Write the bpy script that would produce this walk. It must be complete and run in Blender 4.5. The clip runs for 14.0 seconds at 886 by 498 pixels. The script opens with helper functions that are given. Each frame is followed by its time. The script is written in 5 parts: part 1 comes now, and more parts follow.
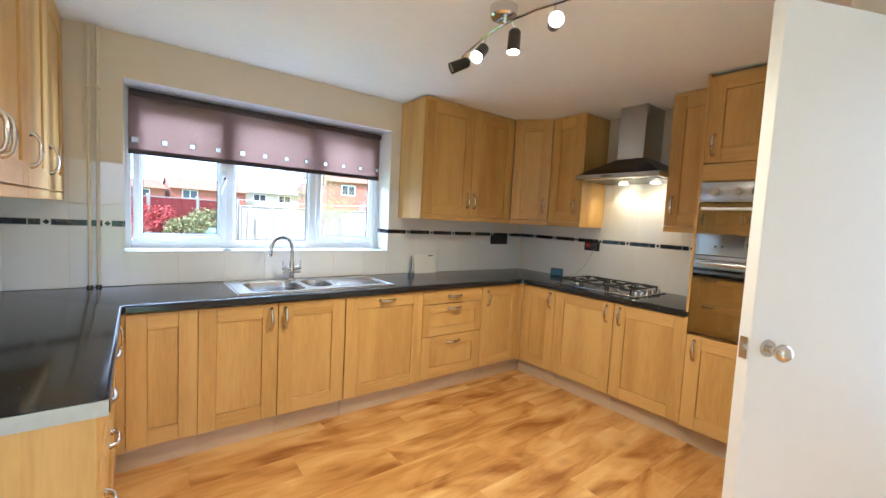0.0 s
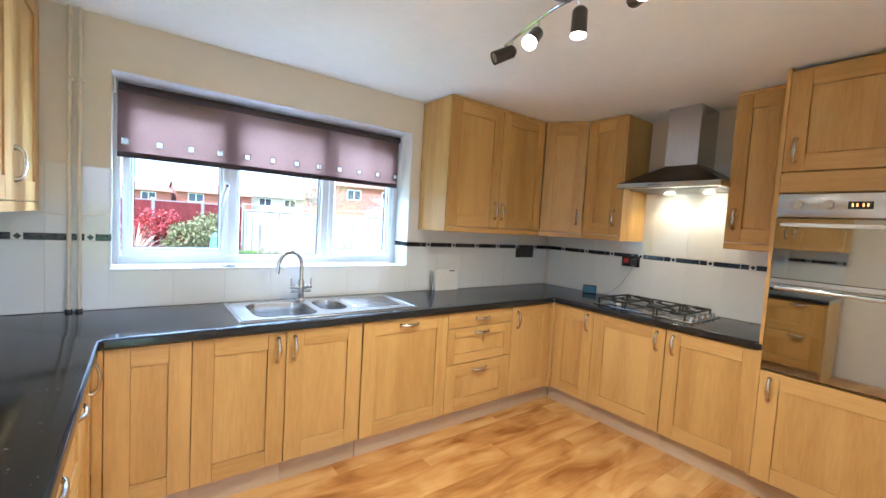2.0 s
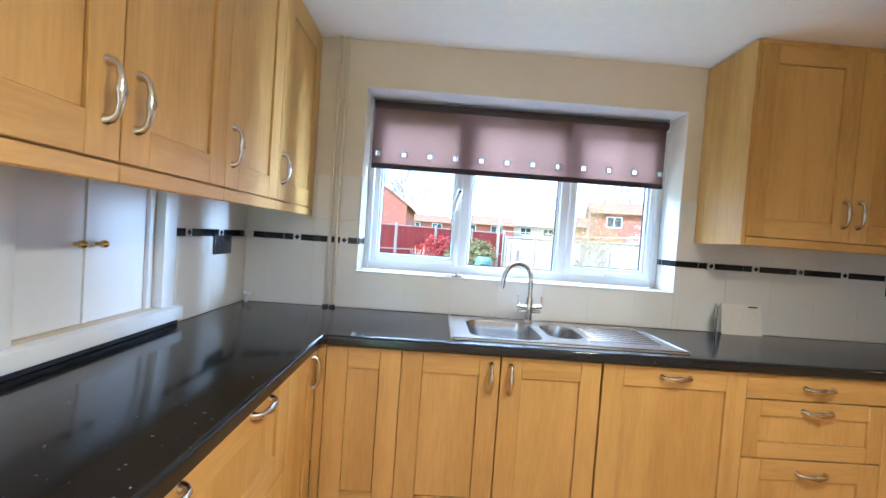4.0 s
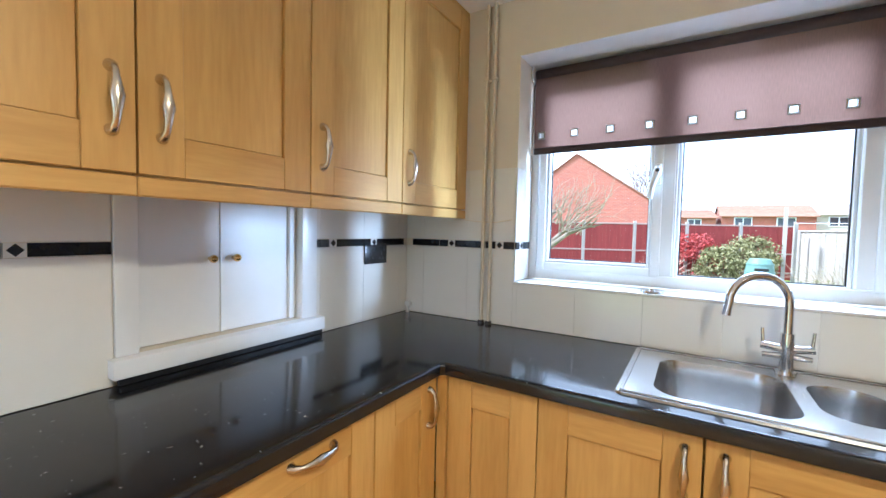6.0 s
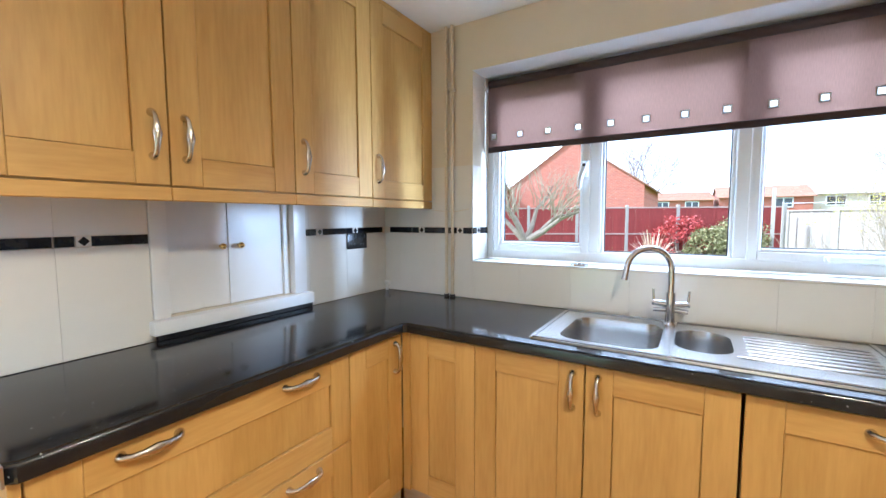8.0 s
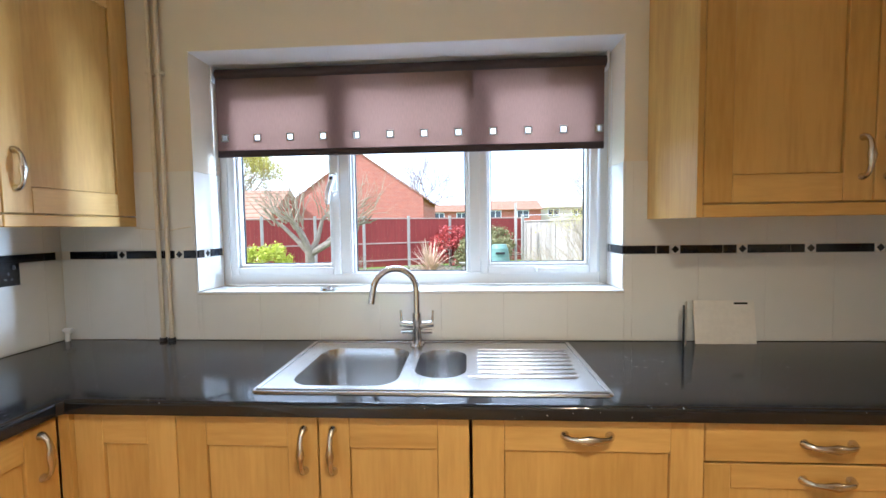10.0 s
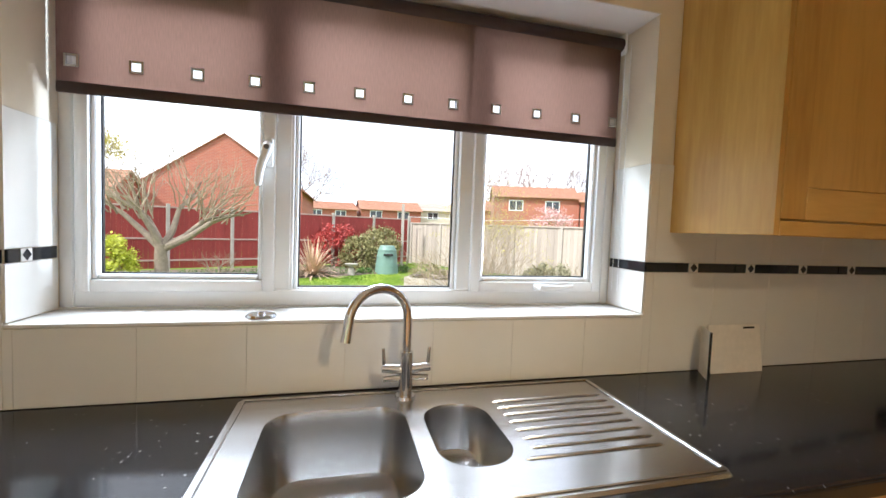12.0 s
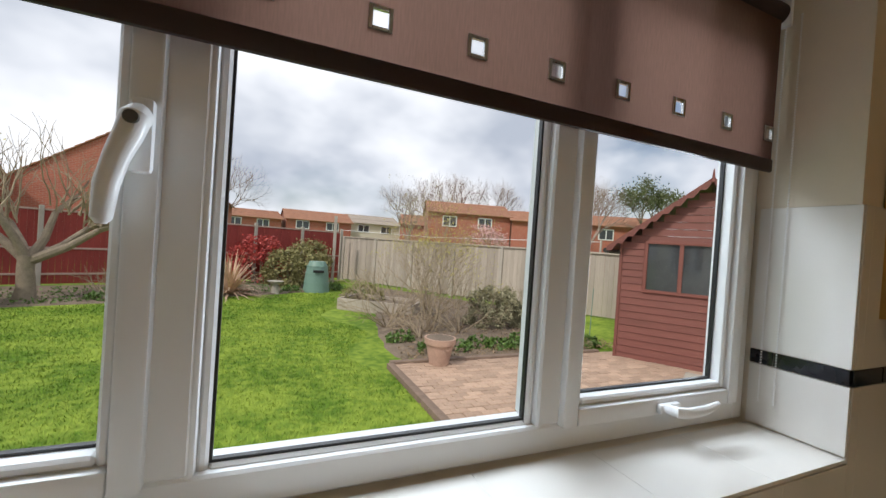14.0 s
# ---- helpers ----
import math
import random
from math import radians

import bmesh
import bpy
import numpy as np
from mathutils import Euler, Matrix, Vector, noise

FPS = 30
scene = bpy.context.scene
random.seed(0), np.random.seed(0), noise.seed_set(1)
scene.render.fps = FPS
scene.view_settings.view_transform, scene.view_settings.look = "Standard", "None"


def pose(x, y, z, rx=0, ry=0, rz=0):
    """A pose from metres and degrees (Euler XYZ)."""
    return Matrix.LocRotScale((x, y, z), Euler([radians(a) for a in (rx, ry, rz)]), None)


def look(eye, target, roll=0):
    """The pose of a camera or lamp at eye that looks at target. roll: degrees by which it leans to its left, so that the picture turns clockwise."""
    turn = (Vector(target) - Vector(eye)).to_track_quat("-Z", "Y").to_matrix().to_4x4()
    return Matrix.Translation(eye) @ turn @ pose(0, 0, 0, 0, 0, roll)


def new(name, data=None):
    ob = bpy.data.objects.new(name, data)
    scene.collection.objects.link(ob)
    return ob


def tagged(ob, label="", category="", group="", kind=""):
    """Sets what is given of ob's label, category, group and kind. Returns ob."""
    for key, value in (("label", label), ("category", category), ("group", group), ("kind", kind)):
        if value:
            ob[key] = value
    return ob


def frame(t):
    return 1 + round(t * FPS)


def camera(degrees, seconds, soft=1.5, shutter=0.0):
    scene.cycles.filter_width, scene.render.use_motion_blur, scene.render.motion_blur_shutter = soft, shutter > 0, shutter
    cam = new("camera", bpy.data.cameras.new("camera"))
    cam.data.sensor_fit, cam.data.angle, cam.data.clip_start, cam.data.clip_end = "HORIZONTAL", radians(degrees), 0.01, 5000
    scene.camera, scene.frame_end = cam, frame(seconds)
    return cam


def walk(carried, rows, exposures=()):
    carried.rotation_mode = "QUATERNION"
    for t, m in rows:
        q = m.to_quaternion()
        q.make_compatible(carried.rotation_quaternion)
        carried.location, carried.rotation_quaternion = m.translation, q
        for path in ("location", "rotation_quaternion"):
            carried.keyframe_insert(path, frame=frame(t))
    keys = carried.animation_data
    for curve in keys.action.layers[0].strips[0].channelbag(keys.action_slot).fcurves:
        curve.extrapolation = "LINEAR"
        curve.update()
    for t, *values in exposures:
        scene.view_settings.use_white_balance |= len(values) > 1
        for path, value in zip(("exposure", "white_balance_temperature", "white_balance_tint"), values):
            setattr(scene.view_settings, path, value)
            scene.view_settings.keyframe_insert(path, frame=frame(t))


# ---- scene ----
cam = camera(95.1, 14.0)
PATH = [
    (0, (0.126, -2.977, 1.389), (1.335, -1.391, 1.246), 3.0),
    (0.5, (0.144, -2.814, 1.391), (1.358, -1.229, 1.271), 3.2),
    (1, (0.169, -2.676, 1.399), (1.387, -1.094, 1.282), 3.3),
    (1.5, (0.205, -2.627, 1.446), (1.413, -1.039, 1.318), 3.6),
    (2, (0.202, -2.612, 1.435), (1.395, -1.012, 1.314), 3.4),
    (2.5, (0.201, -2.581, 1.41), (1.325, -0.933, 1.27), 3.7),
    (3, (0.299, -2.482, 1.344), (1.187, -0.694, 1.222), 3.6),
    (3.5, (0.455, -2.329, 1.372), (0.932, -0.389, 1.271), 4.3),
    (4, (0.483, -2.187, 1.324), (0.528, -0.188, 1.266), 4.1),
    (4.2, (0.485, -2.111, 1.29), (0.375, -0.114, 1.251), 4.0),
    (6.3, (0.825, -1.68, 1.339), (-0.328, -0.048, 1.265), 0.2),
    (6.5, (0.882, -1.721, 1.326), (-0.317, -0.121, 1.267), -0.2),
    (7, (0.993, -1.854, 1.329), (-0.214, -0.261, 1.237), -0.2),
    (7.2, (1.017, -1.905, 1.33), (-0.16, -0.292, 1.221), -0.2),
    (9.5, (1.147, -1.8, 1.361), (0.606, 0.122, 1.232), -0.8),
    (10, (1.194, -1.623, 1.373), (1.078, 0.37, 1.26), -0.8),
    (10.5, (1.231, -1.507, 1.385), (1.473, 0.472, 1.232), -0.2),
    (11, (1.14, -1.432, 1.369), (1.571, 0.515, 1.212), 0.7),
    (11.5, (0.882, -1.312, 1.372), (1.439, 0.602, 1.207), 1.4),
    (12, (0.824, -1.145, 1.374), (1.311, 0.793, 1.271), 2.2),
    (12.5, (0.839, -0.874, 1.433), (1.26, 1.081, 1.383), 3.1),
    (13, (0.834, -0.691, 1.45), (1.252, 1.264, 1.438), 3.5),
    (13.5, (0.765, -0.527, 1.464), (1.324, 1.393, 1.448), 3.7),
    (14, (0.74, -0.396, 1.478), (1.554, 1.431, 1.458), 3.9),
]
EXPOSURES = [(0, 1.1, 4750, 6), (2.5, 1.3, 4450, 6), (4, 1.0, 4650, 6), (7, 0.9, 4900, 7), (9.5, 0.8, 5000, 7), (11, 0.5, 5650, 10), (12, 0.35, 6100, 10), (12.5, 0.0, 6250, 10), (13, -0.5, 6400, 10), (13.5, -0.7, 6450, 10), (14, -0.95, 6500, 10)]
walk(cam, [(t, look(eye, target, roll)) for t, eye, target, roll in PATH], EXPOSURES)

# light levels
SKY, SUN, WIN_W, DOOR_W, HALL_W, SPOT_W, HOOD_W, SIDE_W = 0.15, 5.0, 125, 2, 30, 30, 3.0, 125

# ---- world and lights ----
world = bpy.data.worlds.new("sky")
scene.world = world
world.use_nodes = True
wn, wl = world.node_tree.nodes, world.node_tree.links
sky_tex = wn.new("ShaderNodeTexSky")
sky_tex.sky_type = "NISHITA"
sky_tex.sun_disc = False
sky_tex.sun_elevation, sky_tex.sun_rotation = radians(48), radians(240)
wc = wn.new("ShaderNodeTexCoord")
wmap = wn.new("ShaderNodeMapping")
wmap.inputs["Scale"].default_value = (1.0, 1.0, 1.7)
wno = wn.new("ShaderNodeTexNoise")
wno.inputs["Scale"].default_value, wno.inputs["Detail"].default_value = 1.9, 5.0
wno.inputs["Roughness"].default_value = 0.5
wr = wn.new("ShaderNodeValToRGB")
wr.color_ramp.elements[0].position, wr.color_ramp.elements[0].color = 0.33, (0, 0, 0, 1)
wr.color_ramp.elements[1].position, wr.color_ramp.elements[1].color = 0.47, (1, 1, 1, 1)
wno2 = wn.new("ShaderNodeTexNoise")
wno2.inputs["Scale"].default_value, wno2.inputs["Detail"].default_value = 2.6, 4.0
wr2 = wn.new("ShaderNodeValToRGB")
wr2.color_ramp.elements[0].position, wr2.color_ramp.elements[0].color = 0.34, (6.6, 7.3, 8.6, 1)
wr2.color_ramp.elements[1].position, wr2.color_ramp.elements[1].color = 0.66, (15.5, 15.8, 16.4, 1)
wmix = wn.new("ShaderNodeMixRGB")
wl.new(wc.outputs["Generated"], wmap.inputs["Vector"])
wl.new(wmap.outputs["Vector"], wno.inputs["Vector"])
wl.new(wmap.outputs["Vector"], wno2.inputs["Vector"])
wl.new(wno.outputs["Fac"], wr.inputs["Fac"])
wl.new(wno2.outputs["Fac"], wr2.inputs["Fac"])
wl.new(wr.outputs["Color"], wmix.inputs["Fac"])
wl.new(sky_tex.outputs["Color"], wmix.inputs["Color1"])
wl.new(wr2.outputs["Color"], wmix.inputs["Color2"])
wl.new(wmix.outputs["Color"], wn["Background"].inputs["Color"])
wn["Background"].inputs["Strength"].default_value = SKY


def lamp(name, kind, m, energy, color, **more):
    data = bpy.data.lights.new(name, kind)
    data.energy, data.color = energy, color
    for key, value in more.items():
        if key == "size":
            data.shape, data.size, data.size_y = "RECTANGLE", value[0], value[1]
        elif key == "angle":
            data.angle = radians(value)
        elif key == "spot":
            data.spot_size, data.spot_blend = radians(value), 0.6
        elif key == "radius":
            data.shadow_soft_size = value
    ob = new(name, data)
    ob.matrix_basis = m
    return ob


lamp("sun", "SUN", look((-7, -4, 9), (0, 0, 0)), SUN, (1.0, 0.95, 0.87), angle=4)
# daylight entering by the window from above, and by the glazed door behind
lamp("window_daylight", "AREA", look((0.7, 1.35, 3.15), (0.8, -1.2, 0.9)), WIN_W, (0.80, 0.90, 1.0), size=(2.2, 0.9))
lamp("door_daylight", "AREA", look((-0.05, -4.0, 1.15), (0.6, 0, 1.3)), DOOR_W, (1.0, 0.97, 0.93), size=(0.8, 1.9))

# added lamp, out of sight beside the window, to brighten the hatch wall
lamp("side_daylight", "AREA", look((3.50, 1.13, 1.3), (-0.5, -0.95, 1.2)), SIDE_W, (0.78, 0.89, 1.0), size=(0.12, 1.5))
# fill added in the unseen hall, lifting the left wall through the doorway
lamp("hall_daylight", "AREA", look((3.40, -3.30, 1.35), (-0.5, -0.9, 1.3)), HALL_W, (0.80, 0.90, 1.0), size=(0.9, 1.9))

# ---- helpers of this scene ----


def mat(name, build):
    m = bpy.data.materials.new(name)
    m.use_nodes = True
    nt = m.node_tree
    build(nt.nodes, nt.links, nt.nodes["Principled BSDF"])
    return m


def plain(name, color, rough=0.5, metal=0.0, vary=0.08, scale=6.0, bump=0.0, bscale=60.0, coat=0.0, random_amt=0.0, stretch=(1, 1, 1), island=False):
    """Colour with two scales of variation, and fine relief."""
    def build(n, l, b):
        tc = n.new("ShaderNodeTexCoord")
        mp = n.new("ShaderNodeMapping")
        mp.inputs["Scale"].default_value = stretch
        l.new(tc.outputs["Object"], mp.inputs["Vector"])
        n1 = n.new("ShaderNodeTexNoise")
        n1.inputs["Scale"].default_value, n1.inputs["Detail"].default_value = scale, 6
        n2 = n.new("ShaderNodeTexNoise")
        n2.inputs["Scale"].default_value, n2.inputs["Detail"].default_value = scale * 9, 3
        for x in (n1, n2):
            l.new(mp.outputs["Vector"], x.inputs["Vector"])
        add = n.new("ShaderNodeMath")
        add.operation = "ADD"
        l.new(n1.outputs["Fac"], add.inputs[0])
        l.new(n2.outputs["Fac"], add.inputs[1])
        last = add.outputs[0]
        if random_amt:
            oi = n.new("ShaderNodeNewGeometry" if island else "ShaderNodeObjectInfo")
            ma = n.new("ShaderNodeMath")
            ma.operation = "MULTIPLY_ADD"
            ma.inputs[1].default_value = random_amt
            l.new(oi.outputs["Random Per Island" if island else "Random"], ma.inputs[0])
            l.new(last, ma.inputs[2])
            last = ma.outputs[0]
        mr = n.new("ShaderNodeMapRange")
        mr.inputs["From Min"].default_value, mr.inputs["From Max"].default_value = 0.6, 1.4 + random_amt
        mr.inputs["To Min"].default_value, mr.inputs["To Max"].default_value = 1 - vary, 1 + vary
        l.new(last, mr.inputs["Value"])
        hsv = n.new("ShaderNodeHueSaturation")
        hsv.inputs["Color"].default_value = (*color, 1)
        l.new(mr.outputs["Result"], hsv.inputs["Value"])
        l.new(hsv.outputs["Color"], b.inputs["Base Color"])
        b.inputs["Roughness"].default_value, b.inputs["Metallic"].default_value = rough, metal
        b.inputs["Coat Weight"].default_value = coat
        if bump:
            n3 = n.new("ShaderNodeTexNoise")
            n3.inputs["Scale"].default_value, n3.inputs["Detail"].default_value = bscale, 4
            l.new(mp.outputs["Vector"], n3.inputs["Vector"])
            bp = n.new("ShaderNodeBump")
            bp.inputs["Strength"].default_value, bp.inputs["Distance"].default_value = bump, 0.01
            l.new(n3.outputs["Fac"], bp.inputs["Height"])
            l.new(bp.outputs["Normal"], b.inputs["Normal"])
    return mat(name, build)


def wood(name, dark, light, axis="z", rough=0.42, scale=1.0):
    """Fine-grained wood with long figure along an axis."""
    def build(n, l, b):
        tc = n.new("ShaderNodeTexCoord")
        oi = n.new("ShaderNodeObjectInfo")
        off = n.new("ShaderNodeVectorMath")
        off.operation = "MULTIPLY_ADD"
        sc = n.new("ShaderNodeVectorMath")
        sc.operation = "SCALE"
        sc.inputs[0].default_value = (7.3, 3.1, 5.7)
        l.new(oi.outputs["Random"], sc.inputs["Scale"])
        l.new(tc.outputs["Object"], off.inputs[0])
        off.inputs[1].default_value = (1, 1, 1)
        l.new(sc.outputs["Vector"], off.inputs[2])
        mp = n.new("ShaderNodeMapping")
        k = {"x": (0.12, 1, 1), "z": (1, 1, 0.1)}[axis]
        mp.inputs["Scale"].default_value = [v * scale for v in k]
        l.new(off.outputs["Vector"], mp.inputs["Vector"])
        big = n.new("ShaderNodeTexNoise")
        big.inputs["Scale"].default_value, big.inputs["Detail"].default_value = 5.0, 3
        big.inputs["Distortion"].default_value = 0.8
        fine = n.new("ShaderNodeTexNoise")
        fine.inputs["Scale"].default_value, fine.inputs["Detail"].default_value = 90.0, 5
        for x in (big, fine):
            l.new(mp.outputs["Vector"], x.inputs["Vector"])
        mx = n.new("ShaderNodeMath")
        mx.operation = "MULTIPLY_ADD"
        mx.inputs[1].default_value = 0.45
        l.new(fine.outputs["Fac"], mx.inputs[0])
        l.new(big.outputs["Fac"], mx.inputs[2])
        ra = n.new("ShaderNodeMath")
        ra.operation = "MULTIPLY_ADD"
        ra.inputs[1].default_value = 0.12
        l.new(oi.outputs["Random"], ra.inputs[0])
        l.new(mx.outputs[0], ra.inputs[2])
        cr = n.new("ShaderNodeValToRGB")
        cr.color_ramp.elements[0].position, cr.color_ramp.elements[0].color = 0.48, (*dark, 1)
        cr.color_ramp.elements[1].position, cr.color_ramp.elements[1].color = 0.92, (*light, 1)
        l.new(ra.outputs[0], cr.inputs["Fac"])
        l.new(cr.outputs["Color"], b.inputs["Base Color"])
        b.inputs["Roughness"].default_value = rough
        bp = n.new("ShaderNodeBump")
        bp.inputs["Strength"].default_value, bp.inputs["Distance"].default_value = 0.08, 0.004
        l.new(fine.outputs["Fac"], bp.inputs["Height"])
        l.new(bp.outputs["Normal"], b.inputs["Normal"])
    return mat(name, build)


def glow(name, color, strength):
    def build(n, l, b):
        b.inputs["Base Color"].default_value = (*color, 1)
        b.inputs["Emission Color"].default_value = (*color, 1)
        b.inputs["Emission Strength"].default_value = strength
    return mat(name, build)


def worktop(n, l, b):
    tc = n.new("ShaderNodeTexCoord")
    v = n.new("ShaderNodeTexVoronoi")
    v.inputs["Scale"].default_value = 48
    v.inputs["Randomness"].default_value = 1.0
    no = n.new("ShaderNodeTexNoise")
    no.inputs["Scale"].default_value, no.inputs["Detail"].default_value = 45, 5
    l.new(tc.outputs["Object"], no.inputs["Vector"])
    mxv = n.new("ShaderNodeMixRGB")
    mxv.inputs["Fac"].default_value = 0.03
    l.new(tc.outputs["Object"], mxv.inputs["Color1"])
    l.new(no.outputs["Color"], mxv.inputs["Color2"])
    l.new(mxv.outputs["Color"], v.inputs["Vector"])
    cr = n.new("ShaderNodeValToRGB")
    cr.color_ramp.elements[0].position, cr.color_ramp.elements[0].color = 0.06, (0.28, 0.275, 0.265, 1)
    cr.color_ramp.elements[1].position, cr.color_ramp.elements[1].color = 0.13, (0.014, 0.014, 0.016, 1)
    l.new(v.outputs["Distance"], cr.inputs["Fac"])
    # only some of the cells show a fleck
    gt = n.new("ShaderNodeSeparateColor")
    l.new(v.outputs["Color"], gt.inputs["Color"])
    cmp_ = n.new("ShaderNodeMath")
    cmp_.operation = "GREATER_THAN"
    cmp_.inputs[1].default_value = 0.5
    l.new(gt.outputs[0], cmp_.inputs[0])
    mc = n.new("ShaderNodeMixRGB")
    mc.inputs["Color1"].default_value = (0.014, 0.014, 0.016, 1)
    l.new(cmp_.outputs[0], mc.inputs["Fac"])
    l.new(cr.outputs["Color"], mc.inputs["Color2"])
    l.new(mc.outputs["Color"], b.inputs["Base Color"])
    rr = n.new("ShaderNodeMapRange")
    rr.inputs["To Min"].default_value, rr.inputs["To Max"].default_value = 0.07, 0.16
    l.new(no.outputs["Fac"], rr.inputs["Value"])
    l.new(rr.outputs["Result"], b.inputs["Roughness"])


def glassy(n, l, b):
    gl = n.new("ShaderNodeBsdfGlass")
    gl.inputs["IOR"].default_value, gl.inputs["Roughness"].default_value = 1.02, 0.0
    l.new(gl.outputs[0], n["Material Output"].inputs["Surface"])


def fabric(n, l, b):
    tc = n.new("ShaderNodeTexCoord")
    w1 = n.new("ShaderNodeTexNoise")
    w1.inputs["Scale"].default_value, w1.inputs["Detail"].default_value = 60, 4
    mp = n.new("ShaderNodeMapping")
    mp.inputs["Scale"].default_value = (6, 1, 0.6)
    l.new(tc.outputs["Object"], mp.inputs["Vector"])
    l.new(mp.outputs["Vector"], w1.inputs["Vector"])
    cr = n.new("ShaderNodeValToRGB")
    cr.color_ramp.elements[0].color = (0.10, 0.052, 0.040, 1)
    cr.color_ramp.elements[1].color = (0.15, 0.077, 0.059, 1)
    cr.color_ramp.elements[0].position, cr.color_ramp.elements[1].position = 0.3, 0.7
    l.new(w1.outputs["Fac"], cr.inputs["Fac"])
    d, t, m = n.new("ShaderNodeBsdfDiffuse"), n.new("ShaderNodeBsdfTranslucent"), n.new("ShaderNodeMixShader")
    t.inputs["Color"].default_value = (0.185, 0.105, 0.080, 1)
    m.inputs["Fac"].default_value = 0.40
    l.new(cr.outputs["Color"], d.inputs["Color"])
    l.new(d.outputs[0], m.inputs[1])
    l.new(t.outputs[0], m.inputs[2])
    l.new(m.outputs[0], n["Material Output"].inputs["Surface"])


def laminate(n, l, b):
    """Honey oak print with cloudy brown figure along each plank and small knots."""
    tc, oi = n.new("ShaderNodeTexCoord"), n.new("ShaderNodeObjectInfo")
    sc = n.new("ShaderNodeVectorMath")
    sc.operation = "SCALE"
    sc.inputs[0].default_value = (9.3, 4.1, 6.7)
    l.new(oi.outputs["Random"], sc.inputs["Scale"])
    off = n.new("ShaderNodeVectorMath")
    off.operation = "ADD"
    l.new(tc.outputs["Object"], off.inputs[0])
    l.new(sc.outputs["Vector"], off.inputs[1])

    def noise(scale, detail, distort, stretch):
        mp = n.new("ShaderNodeMapping")
        mp.inputs["Scale"].default_value = stretch
        l.new(off.outputs["Vector"], mp.inputs["Vector"])
        t = n.new("ShaderNodeTexNoise")
        t.inputs["Scale"].default_value, t.inputs["Detail"].default_value, t.inputs["Distortion"].default_value = scale, detail, distort
        l.new(mp.outputs["Vector"], t.inputs["Vector"])
        return t.outputs["Fac"]

    cloud = noise(5.0, 3, 0.9, (0.36, 1, 1))
    grain = noise(60.0, 4, 0.4, (0.08, 1, 1))
    add = n.new("ShaderNodeMath")
    add.operation = "MULTIPLY_ADD"
    add.inputs[1].default_value = 0.16
    l.new(grain, add.inputs[0])
    l.new(cloud, add.inputs[2])
    cr = n.new("ShaderNodeValToRGB")
    e = cr.color_ramp.elements
    e[0].position, e[0].color = 0.37, (0.31, 0.12, 0.025, 1)
    e[1].position, e[1].color = 0.74, (0.72, 0.42, 0.13, 1)
    m_ = e.new(0.54)
    m_.color = (0.55, 0.27, 0.065, 1)
    l.new(add.outputs[0], cr.inputs["Fac"])
    mp = n.new("ShaderNodeMapping")
    mp.inputs["Scale"].default_value = (0.55, 1, 1)
    l.new(off.outputs["Vector"], mp.inputs["Vector"])
    v = n.new("ShaderNodeTexVoronoi")
    v.inputs["Scale"].default_value = 4.0
    l.new(mp.outputs["Vector"], v.inputs["Vector"])
    kr = n.new("ShaderNodeMapRange")
    kr.inputs["From Min"].default_value, kr.inputs["From Max"].default_value = 0.03, 0.17
    kr.inputs["To Min"].default_value, kr.inputs["To Max"].default_value = 0.4, 0.0
    l.new(v.outputs["Distance"], kr.inputs["Value"])
    mx = n.new("ShaderNodeMixRGB")
    mx.inputs["Color2"].default_value = (0.17, 0.06, 0.015, 1)
    l.new(kr.outputs["Result"], mx.inputs["Fac"])
    l.new(cr.outputs["Color"], mx.inputs["Color1"])
    l.new(mx.outputs["Color"], b.inputs["Base Color"])
    b.inputs["Roughness"].default_value = 0.26


M_WOOD = wood("maple", (0.435, 0.24, 0.052), (0.615, 0.38, 0.108))
M_PLINTH = wood("maple_across", (0.435, 0.24, 0.052), (0.61, 0.375, 0.108), axis="x")
M_FLOOR = mat("laminate", laminate)
M_KICK = wood("pale_plinth", (0.44, 0.31, 0.17), (0.56, 0.42, 0.26), axis="x")
M_TOP = mat("worktop", worktop)
M_PAINT = plain("cream_paint", (0.72, 0.645, 0.53), 0.75, vary=0.03, scale=1.2, bump=0.05, bscale=90)
M_CEIL = plain("ceiling_paint", (0.88, 0.88, 0.87), 0.85, vary=0.03, scale=2, bump=0.09, bscale=55)
M_TILE = plain("white_tile", (0.76, 0.74, 0.70), 0.1, vary=0.02, scale=2, bump=0.02, bscale=12, random_amt=0.1)
M_GROUT = plain("grout", (0.62, 0.59, 0.54), 0.8)
M_BLACK = plain("black_tile", (0.012, 0.013, 0.018), 0.12, vary=0.2)
M_UPVC = plain("white_upvc", (0.80, 0.81, 0.82), 0.28, vary=0.015, scale=2)
M_GLOSS = plain("white_gloss_paint", (0.80, 0.80, 0.81), 0.3, vary=0.02, scale=2)
M_DOORP = plain("door_paint", (0.78, 0.75, 0.69), 0.38, vary=0.02, scale=2)
M_GLASS = mat("glass", glassy)
M_FABRIC = mat("blind_fabric", fabric)
M_DARKBAR = plain("dark_fabric", (0.035, 0.018, 0.018), 0.6)
M_NICKEL = plain("satin_nickel", (0.60, 0.55, 0.48), 0.27, 1.0, vary=0.05)
M_CHROME = plain("chrome", (0.72, 0.72, 0.74), 0.07, 1.0, vary=0.02)
M_STEEL = plain("brushed_steel", (0.50, 0.495, 0.49), 0.25, 1.0, vary=0.08, scale=3, stretch=(1, 12, 12))
M_STEELD = plain("dark_steel", (0.10, 0.095, 0.09), 0.3, 1.0)
